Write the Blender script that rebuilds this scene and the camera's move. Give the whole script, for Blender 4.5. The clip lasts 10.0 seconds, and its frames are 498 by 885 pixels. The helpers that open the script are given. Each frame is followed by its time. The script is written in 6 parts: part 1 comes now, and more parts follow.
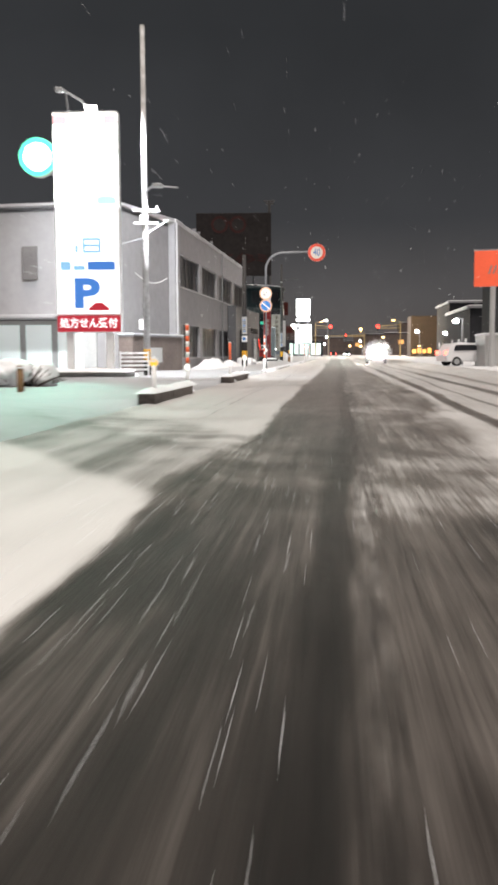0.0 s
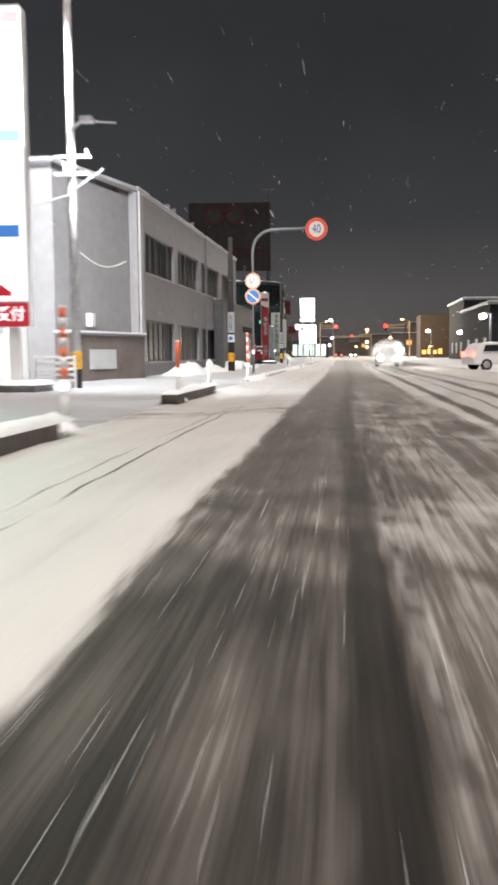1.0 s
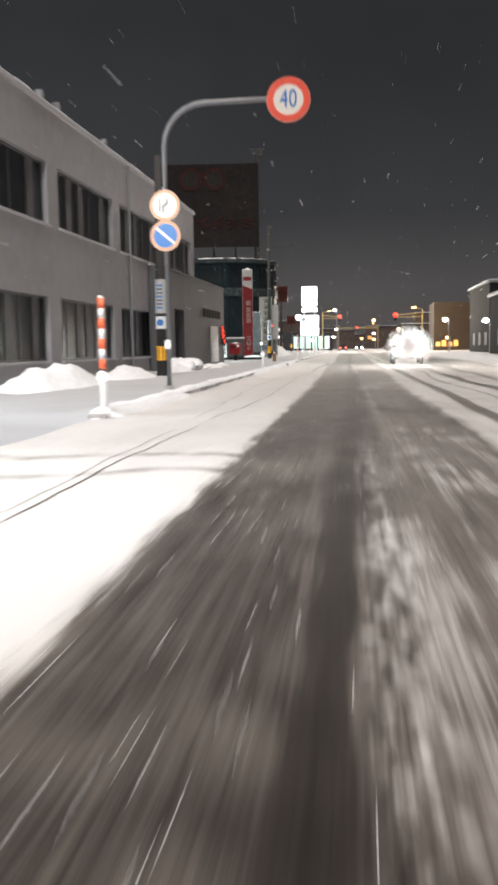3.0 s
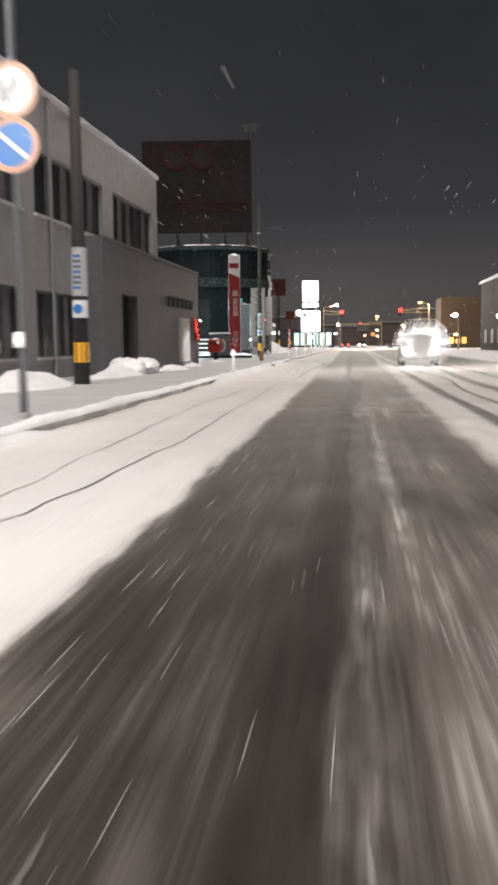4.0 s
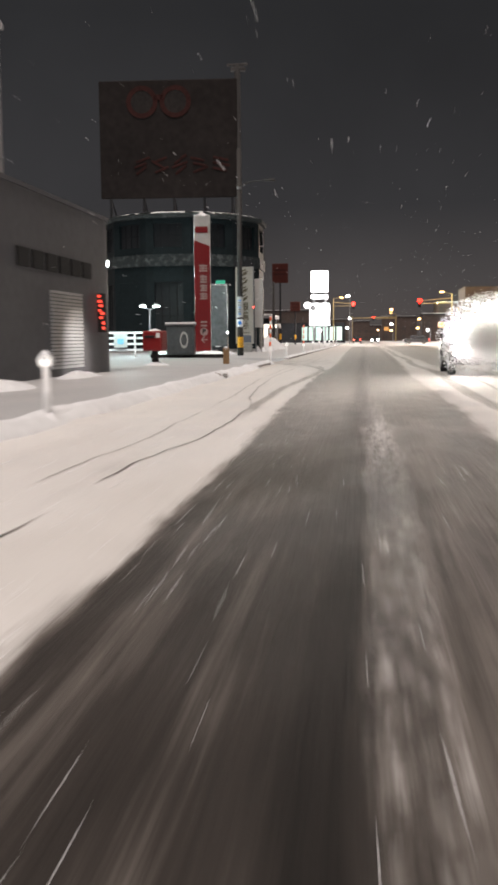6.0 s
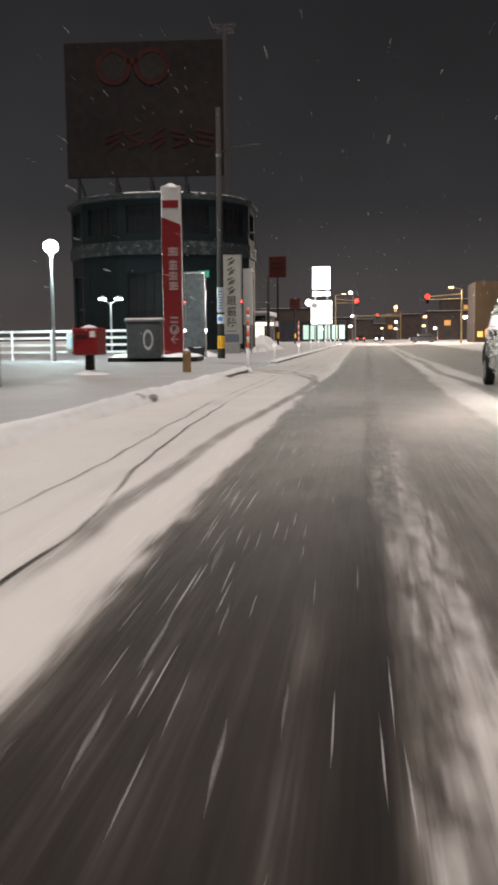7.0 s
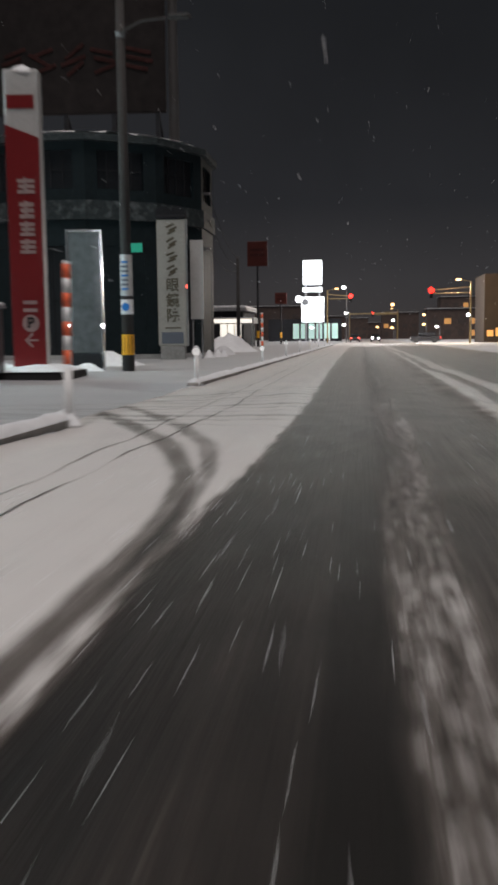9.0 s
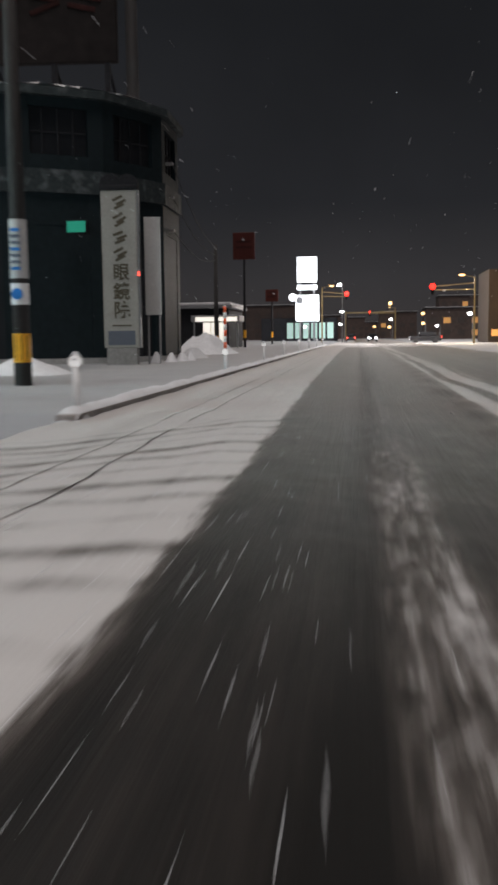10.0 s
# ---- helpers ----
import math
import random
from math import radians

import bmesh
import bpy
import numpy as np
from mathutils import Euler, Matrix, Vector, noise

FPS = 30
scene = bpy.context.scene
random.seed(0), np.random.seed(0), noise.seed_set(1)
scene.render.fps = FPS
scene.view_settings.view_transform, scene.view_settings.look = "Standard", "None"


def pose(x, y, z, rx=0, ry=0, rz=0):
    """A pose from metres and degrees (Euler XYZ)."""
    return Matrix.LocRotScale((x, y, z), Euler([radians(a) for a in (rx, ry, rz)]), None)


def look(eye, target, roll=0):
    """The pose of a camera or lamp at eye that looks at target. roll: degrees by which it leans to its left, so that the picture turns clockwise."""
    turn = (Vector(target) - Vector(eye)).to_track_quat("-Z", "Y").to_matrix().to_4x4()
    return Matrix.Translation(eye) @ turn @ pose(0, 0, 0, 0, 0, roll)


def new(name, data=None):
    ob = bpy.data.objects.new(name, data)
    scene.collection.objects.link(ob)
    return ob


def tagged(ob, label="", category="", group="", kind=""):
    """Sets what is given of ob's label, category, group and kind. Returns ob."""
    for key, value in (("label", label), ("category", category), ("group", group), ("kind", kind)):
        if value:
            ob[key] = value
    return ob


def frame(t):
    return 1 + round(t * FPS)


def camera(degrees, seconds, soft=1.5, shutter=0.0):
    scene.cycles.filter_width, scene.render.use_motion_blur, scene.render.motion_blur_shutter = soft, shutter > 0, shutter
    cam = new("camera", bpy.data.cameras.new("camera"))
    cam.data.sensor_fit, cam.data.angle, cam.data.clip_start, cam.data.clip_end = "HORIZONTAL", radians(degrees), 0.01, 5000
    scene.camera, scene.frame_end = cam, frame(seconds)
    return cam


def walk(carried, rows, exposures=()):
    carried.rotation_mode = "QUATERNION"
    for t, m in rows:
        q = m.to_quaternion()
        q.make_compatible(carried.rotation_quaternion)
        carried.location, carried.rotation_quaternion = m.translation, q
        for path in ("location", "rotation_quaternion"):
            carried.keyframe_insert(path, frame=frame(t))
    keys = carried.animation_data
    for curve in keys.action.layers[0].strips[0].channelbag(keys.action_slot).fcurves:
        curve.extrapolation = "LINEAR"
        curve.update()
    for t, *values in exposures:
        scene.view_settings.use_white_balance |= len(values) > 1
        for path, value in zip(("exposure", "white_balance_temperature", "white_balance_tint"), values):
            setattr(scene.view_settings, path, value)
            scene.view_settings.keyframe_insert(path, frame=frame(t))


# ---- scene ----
cam = camera(30.5, 10.0, 3.2, 0.8)
METRES, EYE, TILT, LEAN, TURN = 88.0, 0.95, 0.0, 0.0, 5.55
ROWS = [
    (0.0, 0.0, 0.0, 0.0, -0.03, -5.56, 0.26),
    (0.5, 0.0053, 0.0565, 0.0003, 0.14, -5.49, 0.26),
    (1.0, 0.0111, 0.1132, 0.0006, 0.33, -5.47, 0.51),
    (1.5, 0.0168, 0.1684, 0.0013, 0.46, -5.58, 0.6),
    (2.0, 0.0225, 0.2227, 0.0013, 0.64, -5.71, 0.69),
    (2.5, 0.028, 0.2781, 0.0013, 0.6, -5.82, 0.8),
    (3.0, 0.0337, 0.3312, 0.0009, 0.66, -5.9, 0.79),
    (4.5, 0.0504, 0.482, 0.0012, 0.97, -6.27, 0.36),
    (5.0, 0.0553, 0.5323, 0.0012, 1.19, -6.39, 0.34),
    (6.5, 0.0681, 0.6797, 0.0005, 1.72, -6.44, 0.54),
    (7.0, 0.0719, 0.7275, 0.0008, 1.78, -6.49, 0.63),
    (7.5, 0.0755, 0.7737, 0.0009, 1.73, -6.54, 0.47),
    (8.0, 0.0793, 0.8194, 0.0009, 1.62, -6.45, 0.34),
    (8.5, 0.0837, 0.8642, 0.001, 1.59, -6.34, 0.46),
    (9.0, 0.0881, 0.9097, 0.0009, 1.43, -6.54, 0.6),
    (9.5, 0.0928, 0.9529, 0.0008, 1.32, -6.58, 0.67),
    (10.0, 0.0973, 0.9952, 0.0009, 1.24, -6.56, 0.62),
]
walk(cam, [(t, pose(0, 0, EYE, TILT, LEAN, TURN) @ pose(METRES * x, METRES * y, METRES * z, 90 + pitch, roll, yaw)) for t, x, y, z, yaw, pitch, roll in ROWS],
     exposures=[(0.0, 0.76, 6450, 10), (1.5, 0.60, 6450, 10), (3.0, 0.56, 6450, 10), (5.0, 0.38, 6600, 14), (6.5, 0.24, 6700, 14), (7.5, -0.10, 6600, 14), (8.5, -0.36, 6300, 13), (10.0, -0.58, 6200, 13)])


# ---- light ----
world = bpy.data.worlds.new("night_sky")
scene.world = world
world.use_nodes = True
wn, wl = world.node_tree.nodes, world.node_tree.links
wn.clear()
w_out = wn.new("ShaderNodeOutputWorld")
w_bg = wn.new("ShaderNodeBackground")
w_geo = wn.new("ShaderNodeTexCoord")
w_sep = wn.new("ShaderNodeSeparateXYZ")
w_ramp = wn.new("ShaderNodeValToRGB")
wl.new(w_geo.outputs["Generated"], w_sep.inputs[0])
wl.new(w_sep.outputs["Z"], w_ramp.inputs[0])
w_noise, w_mr, w_mul = wn.new("ShaderNodeTexNoise"), wn.new("ShaderNodeMapRange"), wn.new("ShaderNodeVectorMath")
w_noise.inputs["Scale"].default_value, w_noise.inputs["Detail"].default_value = 2.4, 5
w_mr.inputs["From Min"].default_value, w_mr.inputs["From Max"].default_value = 0.3, 0.7
w_mr.inputs["To Min"].default_value, w_mr.inputs["To Max"].default_value = 0.80, 1.22
w_mul.operation = "SCALE"
wl.new(w_geo.outputs["Generated"], w_noise.inputs["Vector"])
wl.new(w_noise.outputs["Fac"], w_mr.inputs["Value"])
wl.new(w_ramp.outputs[0], w_mul.inputs[0])
wl.new(w_mr.outputs[0], w_mul.inputs["Scale"])
wl.new(w_mul.outputs[0], w_bg.inputs[0])
wl.new(w_bg.outputs[0], w_out.inputs[0])
w_bg.inputs[1].default_value = 1.0
w_ramp.color_ramp.elements[0].position = 0.0
w_ramp.color_ramp.elements[0].color = (0.062, 0.055, 0.052, 1)
w_ramp.color_ramp.elements[1].position = 0.32
w_ramp.color_ramp.elements[1].color = (0.0180, 0.0188, 0.0202, 1)
for pos_, col_ in ((0.06, (0.054, 0.051, 0.051, 1)), (0.14, (0.0290, 0.0295, 0.0315, 1))):
    el_ = w_ramp.color_ramp.elements.new(pos_)
    el_.color = col_


def lamp(name, kind, at, energy, color=(1, 1, 1), aim=None, size=0.3, spot=60, blend=0.6):
    data = bpy.data.lights.new(name, kind)
    data.energy, data.color = energy, color
    if kind == "SPOT":
        data.spot_size, data.spot_blend, data.shadow_soft_size = radians(spot), blend, size
    elif kind == "AREA":
        data.size = size
    elif kind == "POINT":
        data.shadow_soft_size = size
    ob = new(name, data)
    ob.matrix_world = look(at, aim) if aim else pose(*at)
    return ob


# soft sun added behind and overhead, standing in for sky glow and own headlights
glow = bpy.data.lights.new("fill_sun", "SUN")
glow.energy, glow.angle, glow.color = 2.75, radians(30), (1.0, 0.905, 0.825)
new("fill_sun", glow).matrix_world = look((0, -6, 18.5), (-1.0, 0, 0))


# ---- materials ----
def mat(name, color, rough=0.7, metal=0.0, vary=0.12, scale=6.0, bump=0.0, bump_scale=60.0, emit=None, strength=0.0, random_tint=0.0, dust=0.0):
    m = bpy.data.materials.new(name)
    m.use_nodes = True
    n, l = m.node_tree.nodes, m.node_tree.links
    b = n["Principled BSDF"]
    b.inputs["Roughness"].default_value, b.inputs["Metallic"].default_value = rough, metal
    b.inputs["Base Color"].default_value = (*color, 1)
    geo = n.new("ShaderNodeNewGeometry")
    if vary:
        coarse, fine, mix, mul = n.new("ShaderNodeTexNoise"), n.new("ShaderNodeTexNoise"), n.new("ShaderNodeMath"), n.new("ShaderNodeMapRange")
        coarse.inputs["Scale"].default_value, fine.inputs["Scale"].default_value = scale * 0.15, scale * 2.2
        coarse.inputs["Detail"].default_value, fine.inputs["Detail"].default_value = 5, 4
        for t_ in (coarse, fine):
            l.new(geo.outputs["Position"], t_.inputs["Vector"])
        mix.operation = "ADD"
        l.new(coarse.outputs["Fac"], mix.inputs[0])
        l.new(fine.outputs["Fac"], mix.inputs[1])
        mul.inputs["From Min"].default_value, mul.inputs["From Max"].default_value = 0.6, 1.4
        mul.inputs["To Min"].default_value, mul.inputs["To Max"].default_value = 1 - vary * 1.6, 1 + vary
        l.new(mix.outputs[0], mul.inputs["Value"])
        last = mul.outputs[0]
        if random_tint:
            info, rr, mm = n.new("ShaderNodeObjectInfo"), n.new("ShaderNodeMapRange"), n.new("ShaderNodeMath")
            rr.inputs["To Min"].default_value, rr.inputs["To Max"].default_value = 1 - random_tint, 1 + random_tint
            l.new(info.outputs["Random"], rr.inputs["Value"])
            mm.operation = "MULTIPLY"
            l.new(last, mm.inputs[0])
            l.new(rr.outputs[0], mm.inputs[1])
            last = mm.outputs[0]
        scl = n.new("ShaderNodeVectorMath")
        scl.operation = "SCALE"
        scl.inputs[0].default_value = color
        l.new(last, scl.inputs["Scale"])
        out = scl.outputs[0]
        if dust:
            # wind-blown snow caught in patches
            dn, dr, dm = n.new("ShaderNodeTexNoise"), n.new("ShaderNodeMapRange"), n.new("ShaderNodeMix")
            dn.inputs["Scale"].default_value, dn.inputs["Detail"].default_value = 3.0, 6
            l.new(geo.outputs["Position"], dn.inputs["Vector"])
            dr.inputs["From Min"].default_value, dr.inputs["From Max"].default_value, dr.inputs["To Max"].default_value = 0.5, 0.75, dust
            l.new(dn.outputs["Fac"], dr.inputs["Value"])
            dm.data_type = "RGBA"
            l.new(dr.outputs[0], dm.inputs["Factor"])
            l.new(out, dm.inputs[6])
            dm.inputs[7].default_value = (0.78, 0.8, 0.83, 1)
            out = dm.outputs[2]
        l.new(out, b.inputs["Base Color"])
    if bump:
        bn, bp = n.new("ShaderNodeTexNoise"), n.new("ShaderNodeBump")
        bn.inputs["Scale"].default_value, bn.inputs["Detail"].default_value = bump_scale, 5
        bp.inputs["Strength"].default_value, bp.inputs["Distance"].default_value = bump, 0.02
        l.new(geo.outputs["Position"], bn.inputs["Vector"])
        l.new(bn.outputs["Fac"], bp.inputs["Height"])
        l.new(bp.outputs[0], b.inputs["Normal"])
    if emit:
        b.inputs["Emission Color"].default_value = (*emit, 1)
        b.inputs["Emission Strength"].default_value = strength
    return m


SNOW = mat("snow", (0.74, 0.75, 0.77), 0.65, vary=0.12, scale=3, bump=0.7, bump_scale=9)
SNOW_OLD = mat("trodden_snow", (0.62, 0.62, 0.63), 0.7, vary=0.25, scale=4, bump=0.8, bump_scale=18)
FLAKE = bpy.data.materials.new("snowflake")
FLAKE.use_nodes = True
_fn, _fl = FLAKE.node_tree.nodes, FLAKE.node_tree.links
_fd, _ft, _fm = _fn.new("ShaderNodeBsdfDiffuse"), _fn.new("ShaderNodeBsdfTranslucent"), _fn.new("ShaderNodeMixShader")
for _k in (_fd, _ft):
    _k.inputs["Color"].default_value = (0.92, 0.93, 0.95, 1)
_fm.inputs[0].default_value = 0.4
_fl.new(_fd.outputs[0], _fm.inputs[1])
_fl.new(_ft.outputs[0], _fm.inputs[2])
_fl.new(_fm.outputs[0], _fn["Material Output"].inputs["Surface"])
CONCRETE = mat("concrete", (0.32, 0.31, 0.30), 0.85, vary=0.22, scale=4, bump=0.4, random_tint=0.08)
KERB = mat("kerb_concrete", (0.34, 0.325, 0.31), 0.85, vary=0.3, scale=5, bump=0.5, random_tint=0.15)
KERB_WHITE = mat("kerb_white_paint", (0.72, 0.73, 0.74), 0.6, vary=0.2, scale=6)
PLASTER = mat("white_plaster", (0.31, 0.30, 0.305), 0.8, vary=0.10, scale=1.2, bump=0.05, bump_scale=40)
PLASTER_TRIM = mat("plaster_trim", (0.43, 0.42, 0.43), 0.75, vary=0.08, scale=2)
GREY_PANEL = mat("grey_panel", (0.11, 0.11, 0.117), 0.6, vary=0.12, scale=2, bump=0.1)
BROWN_WALL = mat("brown_wall", (0.16, 0.125, 0.11), 0.8, vary=0.25, scale=5, bump=0.3)
GLASS_DARK = mat("dark_window_glass", (0.018, 0.019, 0.022), 0.3, vary=0.2, scale=1)
GLASS_DARK.node_tree.nodes["Principled BSDF"].inputs["Specular IOR Level"].default_value = 0.2
CURTAIN = mat("curtain", (0.15, 0.14, 0.138), 0.9, vary=0.25, scale=8)
ALU = mat("window_aluminium", (0.13, 0.13, 0.14), 0.45, 0.6, vary=0.1)
STEEL = mat("galvanised_steel", (0.42, 0.43, 0.44), 0.45, 0.7, vary=0.15, scale=8)
STEEL_PAINT = mat("grey_painted_steel", (0.21, 0.21, 0.22), 0.5, 0.1, vary=0.12)
POLE_CONC = mat("pole_concrete", (0.40, 0.39, 0.38), 0.85, vary=0.2, scale=5, bump=0.3, dust=0.45)
BLACK = mat("black_paint", (0.014, 0.014, 0.014), 0.85, vary=0.2)
YELLOW = mat("yellow_reflective", (0.85, 0.42, 0.02), 0.4, vary=0.08)
WHITE_P = mat("white_plastic", (0.78, 0.78, 0.78), 0.45, vary=0.06)
RED_P = mat("red_reflective", (0.88, 0.15, 0.05), 0.45, vary=0.08)
# emission stands in for headlight that the reflectors throw back
REFLECT = mat("reflector", (0.9, 0.9, 0.88), 0.25, vary=0, emit=(1, 0.98, 0.92), strength=0.55)
REFLECT_Y = mat("amber_reflector", (0.9, 0.5, 0.05), 0.25, vary=0, emit=(1, 0.55, 0.08), strength=0.5)
SIGN_FACE = mat("sign_white", (0.80, 0.74, 0.66), 0.35, vary=0.05)
SIGN_RED = mat("sign_red", (0.75, 0.10, 0.06), 0.35, vary=0.05)
SIGN_BLUE = mat("sign_blue", (0.02, 0.16, 0.48), 0.35, vary=0.05)
SIGN_INK = mat("sign_ink", (0.10, 0.11, 0.14), 0.5, vary=0.05)
RED_TOWER = mat("red_sign_panel", (0.17, 0.008, 0.010), 0.4, vary=0.08)
GREYWHITE = mat("grey_white_panel", (0.45, 0.45, 0.44), 0.5, vary=0.1)
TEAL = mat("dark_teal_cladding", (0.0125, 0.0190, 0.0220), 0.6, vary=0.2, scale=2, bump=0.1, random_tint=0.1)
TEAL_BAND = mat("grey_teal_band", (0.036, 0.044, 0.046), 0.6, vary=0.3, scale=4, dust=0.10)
# darkened copy of the pole concrete, for poles left out of the lamplight
POLE_UNLIT = mat("unlit_pole_concrete", (0.034, 0.031, 0.030), 0.85, vary=0.25, scale=5, bump=0.3)
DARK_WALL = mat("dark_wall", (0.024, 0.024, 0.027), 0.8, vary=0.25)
# unlit board: night darkness put into its brown, red and cream
BILL_BROWN = mat("dimmed_billboard_board", (0.0205, 0.0165, 0.016), 0.9, vary=0.3, scale=1)
BILL_RED = mat("dimmed_billboard_red", (0.036, 0.012, 0.0105), 0.8, vary=0.35, scale=2)
BILL_CREAM = mat("dimmed_billboard_cream", (0.023, 0.0195, 0.019), 0.8, vary=0.35, scale=2)
BROWN_SIGN = mat("brown_sign_panel", (0.055, 0.014, 0.011), 0.6, vary=0.15)
ORANGE_SIGN = mat("orange_sign_panel", (0.60, 0.09, 0.035), 0.5, vary=0.12, emit=(0.75, 0.10, 0.045), strength=0.35)
WOOD = mat("weathered_wood", (0.22, 0.13, 0.06), 0.8, vary=0.3, scale=12, bump=0.4)
BARK = mat("bark", (0.07, 0.05, 0.04), 0.9, vary=0.3, scale=12, bump=0.5)
RUBBER = mat("tyre_rubber", (0.02, 0.02, 0.02), 0.8, vary=0.2)
CAR_WHITE = mat("white_car_paint", (0.72, 0.72, 0.73), 0.25, vary=0.06)
CAR_GREY = mat("dark_car_paint", (0.03, 0.03, 0.034), 0.25, 0.3, vary=0.05)


def glow_mat(name, color, strength, base=None):
    return mat(name, base or color, 0.5, vary=0, emit=color, strength=strength)


for dull in (BILL_BROWN, BILL_RED, BILL_CREAM, TEAL, TEAL_BAND, DARK_WALL, GREY_PANEL, BROWN_SIGN):
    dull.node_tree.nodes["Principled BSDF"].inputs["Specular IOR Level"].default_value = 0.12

L_WHITE = glow_mat("lit_white_panel", (1.0, 0.99, 0.98), 7.0)
L_FACE = glow_mat("lit_sign_face", (0.95, 0.97, 1.0), 0.62, (0.8, 0.8, 0.8))
L_BLUE = glow_mat("lit_sign_blue", (0.05, 0.18, 0.55), 0.36)
L_PALE = glow_mat("lit_sign_pale_blue", (0.22, 0.45, 0.66), 0.42)
L_TEAL = glow_mat("lit_sign_teal", (0.35, 0.75, 0.70), 0.8)
L_RED = glow_mat("lit_sign_red", (0.40, 0.015, 0.03), 0.34)
L_PINK = glow_mat("lit_sign_pink", (0.9, 0.45, 0.48), 0.8)
L_GREEN = glow_mat("lit_green_disc", (0.07, 0.85, 0.5), 1.5)
L_LAMP = glow_mat("lamp_white", (1.0, 0.98, 0.95), 30.0)
L_COOL = glow_mat("lamp_cool", (0.85, 1.0, 0.98), 25.0)
L_AMBER = glow_mat("lamp_amber", (1.0, 0.55, 0.20), 7.0)
L_SIGRED = glow_mat("signal_red", (1.0, 0.022, 0.012), 7.0)
L_TAIL = glow_mat("tail_lamp_red", (1.0, 0.08, 0.05), 5.0)
L_HEAD = glow_mat("headlamp_lit", (1.0, 0.98, 0.94), 90.0)
L_GREENSIGN = glow_mat("exit_sign_green", (0.02, 0.45, 0.28), 0.2)
L_LED = glow_mat("led_red", (1.0, 0.07, 0.04), 1.7)
L_SHOP = glow_mat("shop_window_lit", (1.0, 0.93, 0.78), 1.3)
L_WARMWALL = glow_mat("warm_lit_window", (1.0, 0.5, 0.15), 0.22)
L_ENTRY = glow_mat("entry_glass_lit", (0.85, 0.92, 0.90), 0.16)
L_DOOR = glow_mat("door_lit", (0.92, 0.96, 1.0), 0.9)


def snow_nodes(name):
    """A new material with small helpers to write its node maths."""
    m = bpy.data.materials.new(name)
    m.use_nodes = True
    n, l = m.node_tree.nodes, m.node_tree.links
    geo, sep = n.new("ShaderNodeNewGeometry"), n.new("ShaderNodeSeparateXYZ")
    l.new(geo.outputs["Position"], sep.inputs[0])

    def mth(op, a, c=0.0, clamp=False):
        k = n.new("ShaderNodeMath")
        k.operation, k.use_clamp = op, clamp
        for i, v in enumerate((a, c)):
            if isinstance(v, (int, float)):
                k.inputs[i].default_value = v
            else:
                l.new(v, k.inputs[i])
        return k.outputs[0]

    def rise(v, a, b, top=1.0):
        """0 at a, top at b, smooth between."""
        k = n.new("ShaderNodeMapRange")
        k.interpolation_type = "SMOOTHSTEP"
        flip = b < a
        lo, hi = (b, a) if flip else (a, b)
        k.inputs["From Min"].default_value, k.inputs["From Max"].default_value = lo, hi
        k.inputs["To Min"].default_value, k.inputs["To Max"].default_value = (top, 0.0) if flip else (0.0, top)
        l.new(v, k.inputs["Value"])
        return k.outputs[0]

    def grain(sx, sy, detail=5, rough=0.6, shift=0.0):
        """Noise about 0, stretched along the road."""
        vm, tx = n.new("ShaderNodeMapping"), n.new("ShaderNodeTexNoise")
        vm.inputs["Scale"].default_value = (sx, sy, 1)
        vm.inputs["Location"].default_value = (shift, shift * 2, 0)
        l.new(geo.outputs["Position"], vm.inputs["Vector"])
        l.new(vm.outputs[0], tx.inputs["Vector"])
        tx.inputs["Scale"].default_value, tx.inputs["Detail"].default_value, tx.inputs["Roughness"].default_value = 1, detail, rough
        return mth("SUBTRACT", tx.outputs["Fac"], 0.5)

    def along(points):
        """A value that changes along the road: (y, value) pairs."""
        y0, y1 = points[0][0], points[-1][0]
        v0, v1 = min(p[1] for p in points) - 0.01, max(p[1] for p in points) + 0.01
        mr, cr = n.new("ShaderNodeMapRange"), n.new("ShaderNodeValToRGB")
        mr.inputs["From Min"].default_value, mr.inputs["From Max"].default_value = y0, y1
        l.new(sep.outputs["Y"], mr.inputs["Value"])
        l.new(mr.outputs[0], cr.inputs[0])
        for i, (y, v) in enumerate(points):
            p, q = (y - y0) / (y1 - y0), (v - v0) / (v1 - v0)
            e = cr.color_ramp.elements[0] if i == 0 else cr.color_ramp.elements[-1] if i == len(points) - 1 else cr.color_ramp.elements.new(p)
            e.position, e.color = p, (q, q, q, 1)
        return mth("ADD", mth("MULTIPLY", cr.outputs[0], v1 - v0), v0)

    return m, n, l, sep, mth, rise, grain, along


